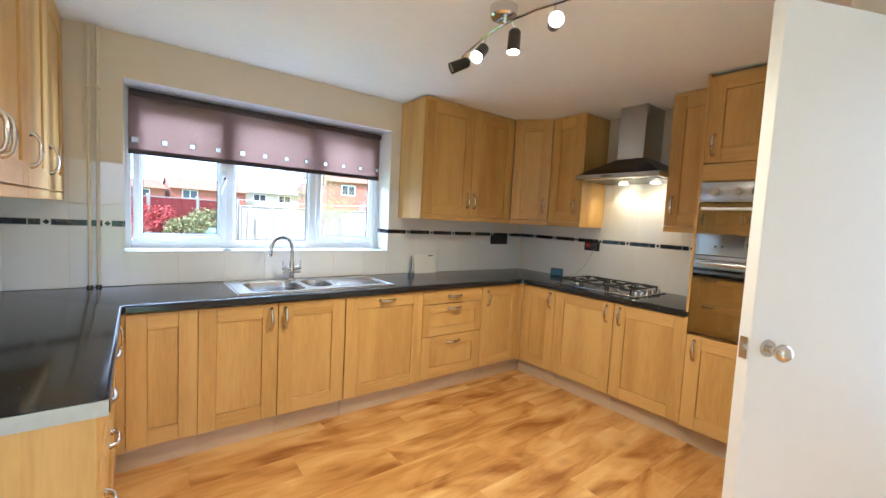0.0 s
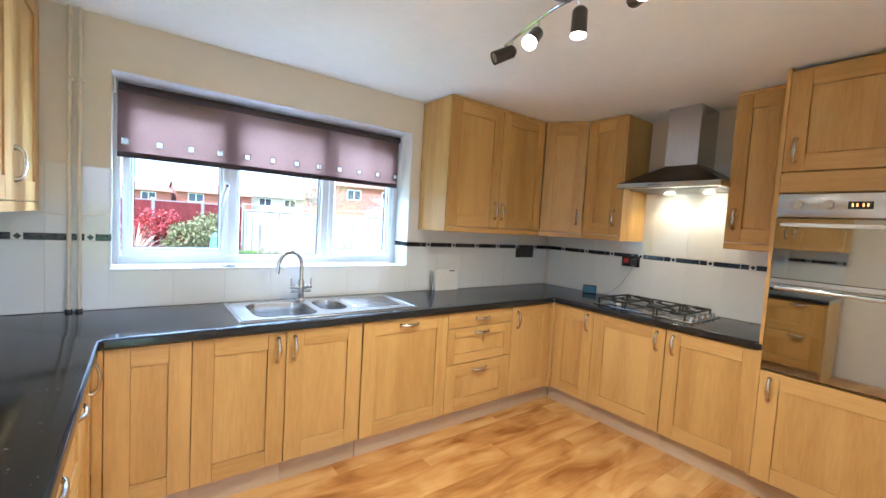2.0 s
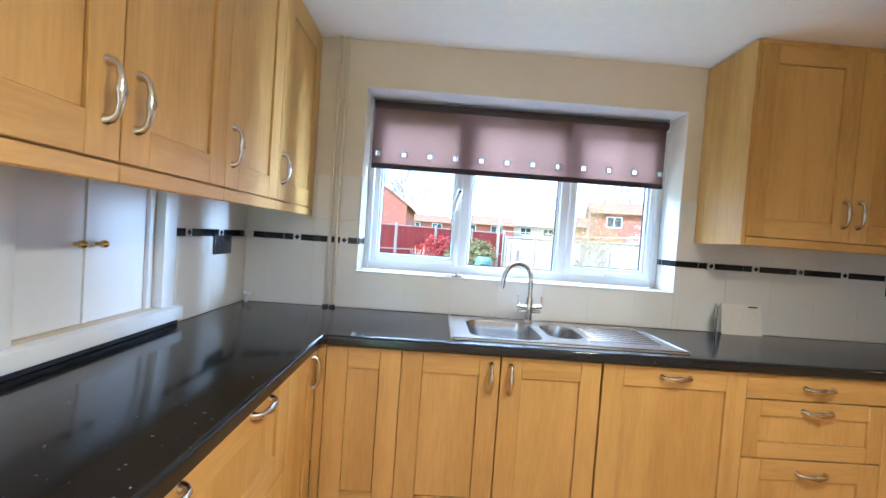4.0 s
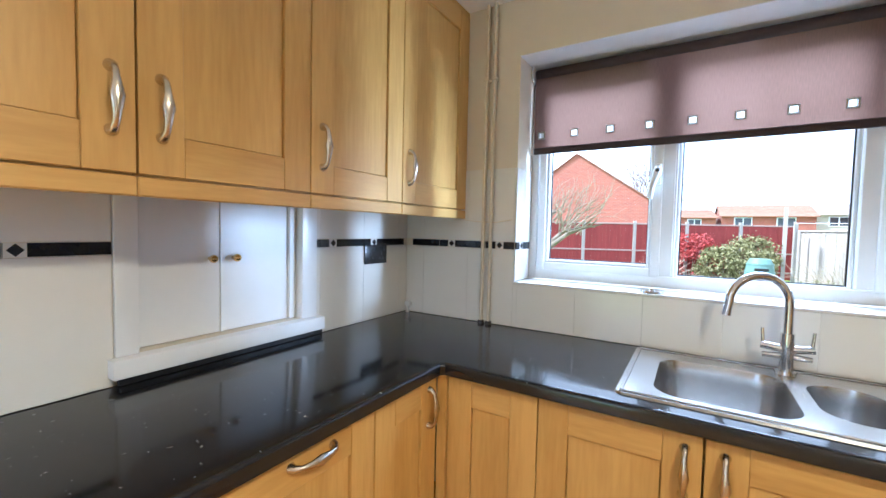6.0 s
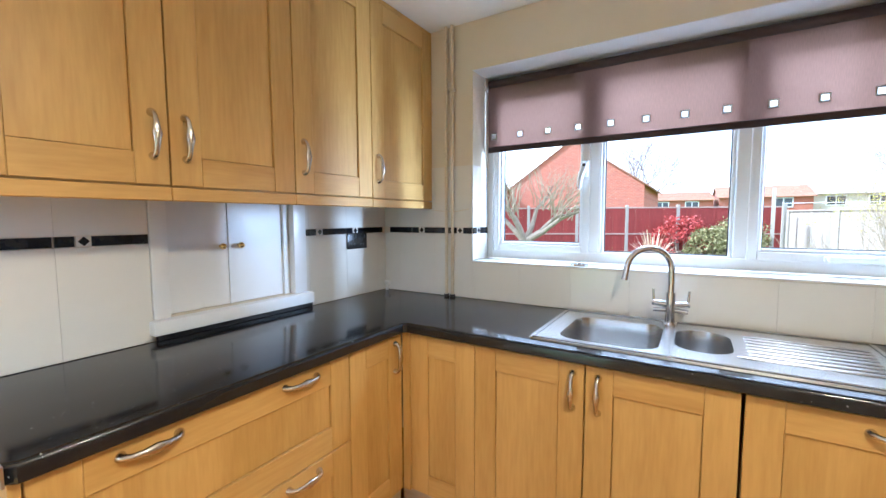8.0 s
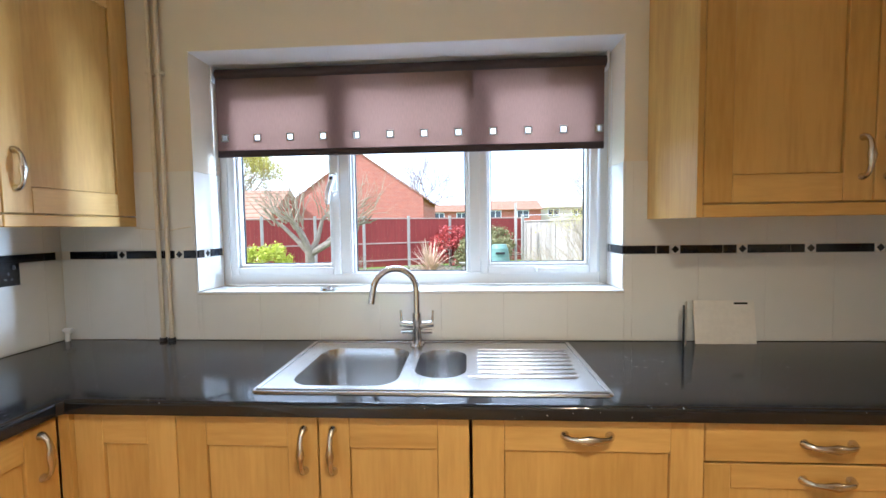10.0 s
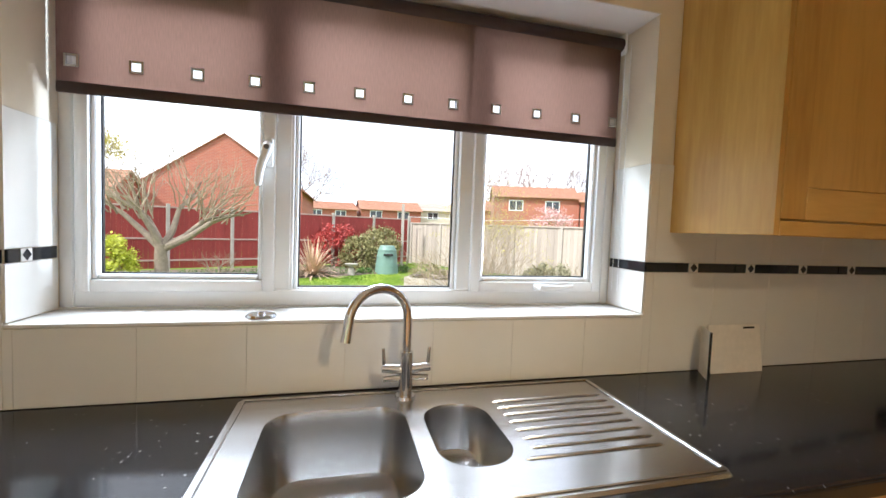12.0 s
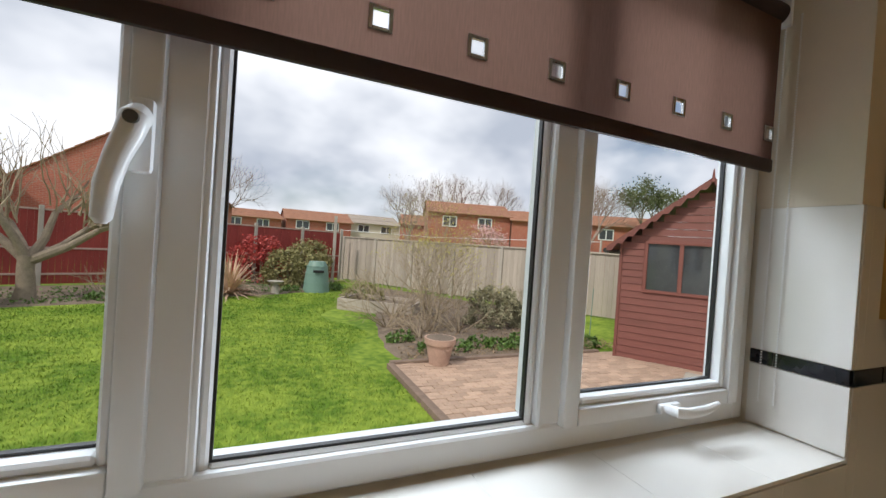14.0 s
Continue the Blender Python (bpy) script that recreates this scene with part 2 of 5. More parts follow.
M_BGLASS = plain("mirrored_oven_glass", (0.36, 0.335, 0.28), 0.03, metal=1.0, vary=0.03)
M_IRON = plain("cast_iron", (0.016, 0.016, 0.016), 0.55, bump=0.1)
M_BRASS = plain("brass", (0.72, 0.50, 0.20), 0.2, 1.0)
M_SOCKET = plain("black_nickel", (0.05, 0.048, 0.05), 0.25, 0.7)
M_PLASTIC = plain("black_plastic", (0.015, 0.015, 0.016), 0.4)
M_CORD = plain("grey_cord", (0.36, 0.35, 0.34), 0.5)
M_NEON = plain("red_rocker", (0.45, 0.03, 0.025), 0.35)
M_PIPE = plain("painted_pipe", (0.68, 0.60, 0.47), 0.5)
M_PAPER = plain("card", (0.78, 0.73, 0.66), 0.7)
M_BULB = glow("lit_bulb", (1.0, 0.80, 0.45), 60)
M_HOODB = glow("hood_bulb", (1.0, 0.78, 0.42), 25)
M_CLOCK = glow("clock_digits", (1.0, 0.35, 0.06), 1.5)
M_SCREEN = glow("small_screen", (0.02, 0.05, 0.06), 0.3)
M_ALU = plain("aluminium_strip", (0.42, 0.43, 0.45), 0.35, 1.0)


def box(bm, x0, x1, y0, y1, z0, z1, bevel=0.0, seg=1):
    r = bmesh.ops.create_cube(bm, size=1)
    vs = r["verts"]
    bmesh.ops.transform(bm, verts=vs, matrix=Matrix.Translation(((x0 + x1) / 2, (y0 + y1) / 2, (z0 + z1) / 2)) @ Matrix.Diagonal((abs(x1 - x0), abs(y1 - y0), abs(z1 - z0), 1)))
    if bevel:
        es = list({e for v in vs for e in v.link_edges})
        bmesh.ops.bevel(bm, geom=es, offset=bevel, segments=seg, profile=0.5, affect="EDGES")
    return bm


def cyl(bm, p0, p1, r0, r1=None, seg=16, caps=True):
    p0, p1 = Vector(p0), Vector(p1)
    d = p1 - p0
    r1 = r0 if r1 is None else r1
    q = d.to_track_quat("Z", "Y").to_matrix().to_4x4()
    bmesh.ops.create_cone(bm, cap_ends=caps, segments=seg, radius1=r0, radius2=r1, depth=d.length, matrix=Matrix.Translation((p0 + p1) / 2) @ q)
    return bm


def tube(bm, pts, radii, seg=8):
    """A swept tube through pts; radii one number or one for each point, each a radius or a pair."""
    pts = [Vector(p) for p in pts]
    rings, side = [], None
    for i, p in enumerate(pts):
        d = (pts[min(i + 1, len(pts) - 1)] - pts[max(i - 1, 0)]).normalized()
        if side is None:
            side = d.cross(Vector((0.31, 0.17, 0.93)))
            if side.length < 0.05:
                side = d.cross(Vector((1, 0, 0)))
        side = (side - d * side.dot(d)).normalized()
        up = d.cross(side)
        r = radii if isinstance(radii, (int, float)) else radii[i]
        ra, rb = (r, r) if isinstance(r, (int, float)) else r
        rings.append([bm.verts.new(p + side * ra * math.cos(2 * math.pi * k / seg) + up * rb * math.sin(2 * math.pi * k / seg)) for k in range(seg)])
    for a, b in zip(rings, rings[1:]):
        for k in range(seg):
            bm.faces.new((a[k], a[(k + 1) % seg], b[(k + 1) % seg], b[k]))
    bm.faces.new(rings[0][::-1])
    bm.faces.new(rings[-1])
    return bm


def mesh_of(name, bm, material, smooth=True):
    bmesh.ops.recalc_face_normals(bm, faces=bm.faces)
    me = bpy.data.meshes.new(name)
    bm.to_mesh(me)
    bm.free()
    for m in (material if isinstance(material, (list, tuple)) else [material]):
        me.materials.append(m)
    if smooth:
        me.polygons.foreach_set("use_smooth", [True] * len(me.polygons))
        me.set_sharp_from_angle(angle=radians(35))
    return me


def part(name, bm, material, parent=None, label="", m=None):
    ob = new(name, mesh_of(name, bm, material))
    if parent is not None:
        ob.parent = parent
    if m is not None:
        ob.matrix_basis = m
    if label:
        ob["label"] = label
    return ob


def thing(name, m, label, category, group=""):
    ob = new(name)
    ob.empty_display_size = 0.1
    ob.matrix_basis = m
    return tagged(ob, label, category, group)


def B(*a, **k):
    return box(bmesh.new(), *a, **k)


def structure(name, bm, material, label=""):
    return tagged(part(name, bm, material), label, kind="structure")


def piece(name, me, parent, m):
    ob = new(name, me)
    ob.parent = parent
    ob.matrix_basis = m
    return ob


# ---- the room ----
FL, CE = 0.06, 2.335
XL, XR, YB = -0.525, 3.435, -3.9
WX0, WX1, WZ0, WZ1 = 0.07, 1.81, 1.11, 2.095
bm = bmesh.new()
box(bm, XL - 0.15, WX0, 0, 0.28, FL - 0.4, CE + 0.02)
box(bm, WX1, XR + 0.15, 0, 0.28, FL - 0.4, CE + 0.02)
box(bm, WX0, WX1, 0, 0.28, FL - 0.4, WZ0 - 0.006)
box(bm, WX0, WX1, 0, 0.28, WZ1, CE + 0.02)
wall_north = structure("wall_north", bm, M_PAINT, "cream painted wall with the window opening")
# left wall, with the opening of the serving hatch
HY0, HY1, HZ0, HZ1 = -1.205, -0.665, 0.985, 1.55
bm = bmesh.new()
box(bm, XL - 0.15, XL, YB, HY0, FL - 0.1, CE)
box(bm, XL - 0.15, XL, HY1, -0.001, FL - 0.1, CE)
box(bm, XL - 0.15, XL, HY0, HY1, FL - 0.1, HZ0)
box(bm, XL - 0.15, XL, HY0, HY1, HZ1, CE)
wall_west = structure("wall_west", bm, M_PAINT, "cream painted wall with a serving hatch")
wall_east = structure("wall_east", B(XR, XR + 0.15, -2.60, -0.001, FL - 0.1, CE), M_PAINT, "cream painted wall behind the hob")
bm = bmesh.new()
box(bm, 2.33, XR + 0.15, -2.66, -2.601, FL - 0.1, CE)
box(bm, 2.33, 2.45, -2.97, -2.66, FL - 0.1, CE)
box(bm, 2.33, 2.45, YB, -3.77, FL - 0.1, CE)
box(bm, 2.33, 2.45, -3.77, -2.97, 2.10, CE)
structure("wall_southeast", bm, M_PAINT, "cream painted wall with a doorway")
structure("wall_hall", B(3.5, 3.6, YB - 0.12, -2.661, FL - 0.1, CE), M_PAINT)
bm = bmesh.new()
box(bm, XL - 0.15, -0.5, YB - 0.12, YB, FL - 0.1, CE)
box(bm, 0.4, 3.5, YB - 0.12, YB, FL - 0.1, CE)
box(bm, -0.5, 0.4, YB - 0.12, YB, 2.15, CE)
structure("wall_south", bm, M_PAINT)
structure("ceiling", B(XL - 0.15, 3.6, YB - 0.12, 0.0, CE + 0.001, CE + 0.15), M_CEIL, "white stippled ceiling")
floor = structure("floor", B(XL, 3.5, YB, 0.0, FL - 0.1, FL - 0.008), M_GROUT, "golden laminate plank floor")
structure("wall_behind_hatch", B(XL - 0.2, XL - 0.151, HY0 - 0.1, HY1 + 0.1, HZ0 - 0.1, HZ1 + 0.1), M_PAINT)

# ---- window ----
win = tagged(new("window_1"), "white plastic three-light window over the sink", "window", kind="structure")
FY = 0.175
bm = bmesh.new()
Z0, Z1 = WZ0 + 0.004, WZ1
for a in ((WX0, WX0 + 0.035, Z0, Z1), (WX1 - 0.035, WX1, Z0, Z1), (0.592, 0.672, Z0 + 0.05, Z1 - 0.05), (1.207, 1.286, Z0 + 0.05, Z1 - 0.05),
          (WX0 + 0.035, WX1 - 0.035, Z0, Z0 + 0.05), (WX0 + 0.035, WX1 - 0.035, Z1 - 0.05, Z1)):
    box(bm, a[0], a[1], FY + 0.012, 0.26, a[2], a[3], bevel=0.004)
part("window_frame", bm, M_UPVC, win)


def sash(x0, x1, z0, z1, w, front):
    bm = bmesh.new()
    for a in ((x0, x0 + w, z0, z1), (x1 - w, x1, z0, z1), (x0 + w, x1 - w, z0, z0 + w), (x0 + w, x1 - w, z1 - w, z1)):
        box(bm, a[0], a[1], front, 0.235, a[2], a[3], bevel=0.005, seg=2)
    b = 0.014
    for a in ((x0 + w, x0 + w + b, z0 + w, z1 - w), (x1 - w - b, x1 - w, z0 + w, z1 - w), (x0 + w + b, x1 - w - b, z0 + w, z0 + w + b), (x0 + w + b, x1 - w - b, z1 - w - b, z1 - w)):
        box(bm, a[0], a[1], front + 0.012, 0.225, a[2], a[3], bevel=0.004)
    s = part("sash", bm, M_UPVC, win)
    bm = bmesh.new()
    g = w + b
    for a in ((x0 + g, x0 + g + 0.004, z0 + g, z1 - g), (x1 - g - 0.004, x1 - g, z0 + g, z1 - g), (x0 + g + 0.004, x1 - g - 0.004, z0 + g, z0 + g + 0.004)):
        box(bm, a[0], a[1], 0.207, 0.2165, a[2], a[3])
    part("gasket", bm, M_PLASTIC, s, "black rubber glazing gasket")
    p = part("pane", B(x0 + w, x1 - w, 0.217, 0.221, z0 + w, z1 - w), M_GLASS, s, "clear glass pane")
    p.visible_shadow = False
    return s


s1 = sash(0.115, 0.626, 1.160, 2.05, 0.034, FY - 0.004)
s2 = sash(0.664, 1.220, 1.142, 2.06, 0.014, FY + 0.014)
s3 = sash(1.254, 1.762, 1.160, 2.05, 0.034, FY - 0.004)
# lever handles of the two opening lights
bm = bmesh.new()
box(bm, 0.597, 0.621, FY - 0.018, FY - 0.004, 1.535, 1.62, bevel=0.006, seg=2)
tube(bm, [(0.609, FY - 0.014, 1.596), (0.609, FY - 0.030, 1.596), (0.609, FY - 0.040, 1.590), (0.605, FY - 0.044, 1.572), (0.596, FY - 0.043, 1.548), (0.588, FY - 0.041, 1.518), (0.585, FY - 0.040, 1.482), (0.585, FY - 0.040, 1.476)],
     [0.012, 0.013, 0.015, 0.014, 0.0125, 0.012, 0.010, 0.005], 12)
part("window_handle", bm, M_UPVC, s1, "white lever handle with a key lock")
part("key_lock", cyl(bmesh.new(), (0.609, FY - 0.058, 1.588), (0.609, FY - 0.048, 1.588), 0.007), M_STEELD, s1)
bm = bmesh.new()
box(bm, 1.49, 1.55, FY - 0.018, FY - 0.004, 1.166, 1.186, bevel=0.005, seg=2)
tube(bm, [(1.505, FY - 0.016, 1.178), (1.505, FY - 0.042, 1.180), (1.53, FY - 0.048, 1.178), (1.58, FY - 0.048, 1.180), (1.625, FY - 0.044, 1.186)], [0.009, 0.011, 0.011, 0.009, 0.006], 10)
part("window_handle", bm, M_UPVC, s3, "white lever handle")

# roller blind with a row of square eyelets
blind = thing("roller_blind", pose(0, 0.148, 0), "brown woven roller blind with square metal eyelets, half drawn", "roller blind")
BX0, BX1, BZ, ZT = 0.092, 1.778, 1.691, 2.04
EY = [0.126 + i * (1.758 - 0.126) / 11 for i in range(12)]
ez, eh = 1.776, 0.011
xs = [BX0] + [x for e in EY for x in (e - eh, e + eh)] + [BX1]
zs = [BZ + 0.03, ez - eh, ez + eh, ZT]
bm = bmesh.new()
grid = [[bm.verts.new((x, 0, z)) for x in xs] for z in zs]
for j in range(3):
    for i in range(len(xs) - 1):
        if j != 1 or i % 2 == 0:
            bm.faces.new((grid[j][i], grid[j][i + 1], grid[j + 1][i + 1], grid[j + 1][i]))
part("fabric", bm, M_FABRIC, blind)
part("bottom_bar", B(BX0, BX1, -0.005, 0.005, BZ, BZ + 0.03, bevel=0.004, seg=2), M_DARKBAR, blind, "dark bottom bar")
part("roller", cyl(bmesh.new(), (BX0 + 0.002, 0.012, 2.055), (BX1 + 0.01, 0.012, 2.055), 0.024, seg=24), M_DARKBAR, blind, "dark fabric roll")
bm = bmesh.new()
for a in ((-0.017, -eh, -0.017, 0.017), (eh, 0.017, -0.017, 0.017), (-eh, eh, -0.017, -eh), (-eh, eh, eh, 0.017)):
    box(bm, a[0], a[1], -0.0035, 0.0035, a[2], a[3], bevel=0.001)
me = mesh_of("eyelet", bm, M_STEEL)
for e in EY:
    piece("eyelet", me, blind, pose(e, 0, ez))
# white plaster lining of the window opening
bm = B(WX0, WX1, -0.001, 0.186, WZ1 - 0.004, WZ1 - 0.0005)
structure("trim_reveal_top", bm, M_GLOSS, "white plaster lining over the window")
bm = B(WX0 + 0.0005, WX0 + 0.004, -0.001, 0.186, 1.614, WZ1 - 0.0045)
box(bm, WX1 - 0.004, WX1 - 0.0005, -0.001, 0.186, 1.614, WZ1 - 0.0045)
structure("trim_reveal", bm, M_PAINT, "cream plaster lining of the window opening")
for x in (BX0 - 0.012, BX1 + 0.012):
    part("bracket", B(x - 0.004, x + 0.004, -0.015, 0.04, 2.02, 2.092, bevel=0.002), M_GLOSS, blind)
for cx, cy in ((1.797, -0.03), (1.797, 0.0)):
    bm = bmesh.new()
    z = 2.04
    while z > 1.17:
        bmesh.ops.create_icosphere(bm, subdivisions=1, radius=0.0022, matrix=Matrix.Translation((cx, cy, z)))
        z -= 0.0062
    o = part("bead_chain", bm, M_GLOSS, blind, "white bead pull chain")

# ---- cupboards ----
DT = 0.02


def shaker(w, h, fw, y=0.0):
    """The recessed panel of a framed door, lower left corner at the origin."""
    bm = B(fw + 0.002, w - fw - 0.002, y + 0.008, y + DT - 0.003, fw + 0.002, h - fw - 0.002, bevel=0.001)
    box(bm, 0.01, w - 0.01, y + 0.0155, y + DT, 0.01, h - 0.01)
    return bm


def framed_door(name, w, h, parent, m):
    fw = min(0.085, h * 0.27)
    g = 0.0015
    d = part(name, shaker(w, h, fw), M_WOOD, parent, m=m)
    for x0, x1 in ((g, fw), (w - fw, w - g)):
        part("stile", B(x0, x1, 0, 0.015, g, h - g, bevel=0.0016), M_WOOD, d)
    for z0, z1 in ((g, fw), (h - fw, h - g)):
        part("rail", B(fw + 0.0004, w - fw - 0.0004, 0.0004, 0.015, z0, z1, bevel=0.0016), M_PLINTH, d)
    return d


def slab(w, h, y=0.0):
    return B(0.0015, w - 0.0015, y, y + DT, 0.0015, h - 0.0015, bevel=0.002)


def handle_mesh():
    bm = bmesh.new()
    L = 0.058
    pts = [(0, -0.001, -L), (0, -0.012, -L + 0.002), (0, -0.022, -L + 0.012), (0, -0.028, -0.025), (0, -0.030, 0), (0, -0.028, 0.025), (0, -0.022, L - 0.012), (0, -0.012, L - 0.002), (0, -0.001, L)]
    tube(bm, pts, [(0.012, 0.012), (0.0085, 0.0085), (0.0065, 0.0065), (0.0080, 0.0060), (0.0125, 0.0070), (0.0080, 0.0060), (0.0065, 0.0065), (0.0085, 0.0085), (0.012, 0.012)], 12)
    for z in (-L, L):
        cyl(bm, (0, 0.001, z), (0, -0.005, z), 0.011, 0.008, 12)
    return mesh_of("handle", bm, M_NICKEL)


HANDLE = handle_mesh()


def add_handle(door, x, z, flat=False, y=0.0):
    h = piece("handle", HANDLE, door, pose(x, y, z, 0, 90 if flat else 0, 0))
    h["label"] = "satin nickel bow handle"


def cupboard(name, m, w, z0, z1, depth, fronts, label, group, foot=None, pelmet=False, toe=(0, 0)):
    """fronts: (x, z, w, h, kind, handle) with handle (x, z, flat) or None."""
    c = thing(name, m, label, "cupboard", group)
    part("body", B(0.001, w - 0.001, DT + 0.002, depth, z0, z1), M_WOOD, c)
    for x, z, fw, fh, kind, hs in fronts:
        if kind == "slab":
            d = part("drawer_front", slab(fw, fh), M_PLINTH, c, m=pose(x, 0, z))
        else:
            d = framed_door("drawer_front" if kind == "drawer" else "door", fw, fh, c, pose(x, 0, z))
        for h in hs:
            add_handle(d, h[0] - x, h[1] - z, h[2])
    if foot:
        part("plinth", B(-toe[0], w + toe[1], 0.05, 0.066, FL, foot), M_KICK, c)
    if pelmet:
        part("pelmet", B(0, w, 0.0, 0.024, z0 - 0.042, z0 - 0.003, bevel=0.003), M_PLINTH, c, "light rail below the doors")
        part("cornice", B(0, w, 0.003, 0.03, z1 + 0.001, CE - 0.003), M_WOOD, c)
    return c


DZ0, DZ1, KT = 0.185, 0.862, 0.178
H = DZ1 - DZ0
BASE = "base cupboards"
north = lambda x: pose(x, -0.575, 0)
east = lambda y: pose(2.86, y, 0, 0, 0, -90)
west = lambda y: pose(0.05, y, 0, 0, 0, 90)
HZ = 0.77
cupboard("base_cupboard", north(0.085), 0.30, DZ0, 0.87, 0.57, [(0, DZ0, 0.30, H, "door", ())], "pale maple corner base cupboard front under the worktop", BASE, KT, toe=(0.083, 0))
cupboard("base_cupboard", north(0.385), 0.40, DZ0, 0.70, 0.57, [(0, DZ0, 0.40, H, "door", ((0.362, HZ, False),))], "maple base cupboard with framed door under the sink", BASE, KT)
cupboard("base_cupboard", north(0.787), 0.41, DZ0, 0.70, 0.57, [(0, DZ0, 0.41, H, "door", ((0.04, HZ, False),))], "maple base cupboard with framed door under the sink", BASE, KT)
cupboard("integrated_dishwasher", north(1.203), 0.597, DZ0, 0.70, 0.57, [(0, DZ0, 0.597, H, "door", ((0.30, 0.822, True),))], "built-in dishwasher behind a maple framed door", BASE, KT)
cupboard("drawer_unit", north(1.80), 0.588, DZ0, 0.87, 0.57,
         [(0, 0.757, 0.588, 0.105, "slab", ((0.30, 0.81, True),)), (0, 0.512, 0.588, 0.242, "drawer", ((0.30, 0.715, True),)), (0, DZ0, 0.588, 0.324, "drawer", ((0.30, 0.455, True),))],
         "maple three-drawer unit under the worktop", BASE, KT)
cupboard("base_cupboard", north(2.39), 0.44, DZ0, 0.87, 0.57, [(0, DZ0, 0.44, H, "door", ((0.06, 0.76, False),))], "maple corner base cupboard with framed door", BASE, KT, toe=(0, 0.096))
cupboard("base_cupboard", east(-0.60), 0.338, DZ0, 0.87, 0.57, [(0, DZ0, 0.338, H, "door", ((0.29, 0.77, False),))], "narrow maple base cupboard with framed door", BASE, KT, toe=(0.058, 0))
cupboard("base_cupboard", east(-0.94), 0.507, DZ0, 0.85, 0.57, [(0, DZ0, 0.507, H, "door", ((0.455, 0.77, False),))], "maple base cupboard with framed door under the hob", BASE, KT)
cupboard("base_cupboard", east(-1.45), 0.492, DZ0, 0.85, 0.57, [(0, DZ0, 0.492, H, "door", ((0.045, 0.77, False),))], "maple base cupboard with framed door under the hob", BASE, KT)
cupboard("base_cupboard", west(-0.888), 0.30, DZ0, 0.87, 0.57, [(0, DZ0, 0.30, H, "door", ((0.255, 0.77, False),))], "narrow maple base cupboard with framed door", BASE, KT, toe=(0, 0.046))
cupboard("drawer_unit", west(-1.71), 0.82, DZ0, 0.87, 0.57,
         [(0, 0.545, 0.82, 0.317, "drawer", ((0.205, 0.832, True), (0.615, 0.832, True))), (0, DZ0, 0.82, 0.357, "drawer", ((0.205, 0.51, True), (0.615, 0.51, True)))],
         "maple unit with two deep pan drawers", BASE, KT)
for nm, m in (("corner_post", B(0.052, 0.084, -0.586, -0.553, DZ0, 0.87)), ("corner_post", B(2.832, 2.862, -0.598, -0.56, DZ0, 0.87))):
    tagged(part(nm, m, M_WOOD), "maple corner post between the base cupboards", "post")
tagged(part("end_panel", B(-0.515, 0.05, -1.73, -1.712, FL, 0.871, bevel=0.001), M_WOOD), "maple end panel of the worktop run", "panel")

# wall cupboards
UZ0, UZ1 = 1.43, 2.312
U = UZ1 - UZ0
WALLU = "wall cupboards"
unorth = lambda x: pose(x, -0.344, 0)
ueast = lambda y: pose(3.09, y, 0, 0, 0, -90)
uwest = lambda y: pose(-0.178, y, 0, 0, 0, 90)
cupboard("wall_cupboard", unorth(1.912), 0.974, UZ0, UZ1, 0.342,
         [(0, UZ0, 0.487, U, "door", ((0.452, 1.56, False),)), (0.488, UZ0, 0.486, U, "door", ((0.523, 1.56, False),))], "maple double wall cupboard beside the window", WALLU, None, True)
tagged(part("end_panel", B(1.893, 1.911, -0.344, -0.002, 1.388, UZ1 + 0.015, bevel=0.001), M_WOOD), "pale maple end panel of the wall cupboards", "panel")
# diagonal corner unit
cm = Matrix.Translation((2.887, -0.345, 0)) @ pose(0, 0, 0, 0, 0, -math.degrees(math.atan2(0.275, 0.203)))
cw = math.hypot(0.275, 0.203)
cc = cupboard("wall_cupboard", cm, cw, UZ0, UZ1, 0.05, [(0.004, UZ0, cw - 0.008, U, "door", ((cw - 0.05, 1.56, False),))], "maple diagonal corner wall cupboard", WALLU, None, True)
cupboard("wall_cupboard", ueast(-0.622), 0.312, UZ0, UZ1, 0.343, [(0, UZ0, 0.312, U, "door", ((0.265, 1.56, False),))], "narrow maple wall cupboard beside the cooker hood", WALLU, None, True)
tagged(part("end_panel", B(3.09, 3.433, -0.953, -0.935, 1.388, UZ1 + 0.015, bevel=0.001), M_WOOD), "maple end panel lit by the cooker hood", "panel")
cupboard("wall_cupboard", ueast(-1.63), 0.31, UZ0, UZ1, 0.343, [(0, UZ0, 0.31, U, "door", ((0.045, 1.57, False),))], "narrow maple wall cupboard beside the oven housing", WALLU, None, True)
for y0, w, hx in ((-0.493, 0.490, 0.04), (-0.912, 0.418, 0.04), (-1.329, 0.416, 0.042), (-1.735, 0.405, 0.364)):
    cupboard("wall_cupboard", uwest(y0), w, UZ0, UZ1, 0.344, [(0, UZ0, w, U, "door", ((hx, 1.565, False),))], "maple wall cupboard with framed door above the hatch wall", WALLU, None, True)
tagged(part("end_panel", B(-0.523, -0.178, -1.754, -1.736, 1.388, UZ1 + 0.015, bevel=0.001), M_WOOD), "maple end panel of the wall cupboards", "panel")

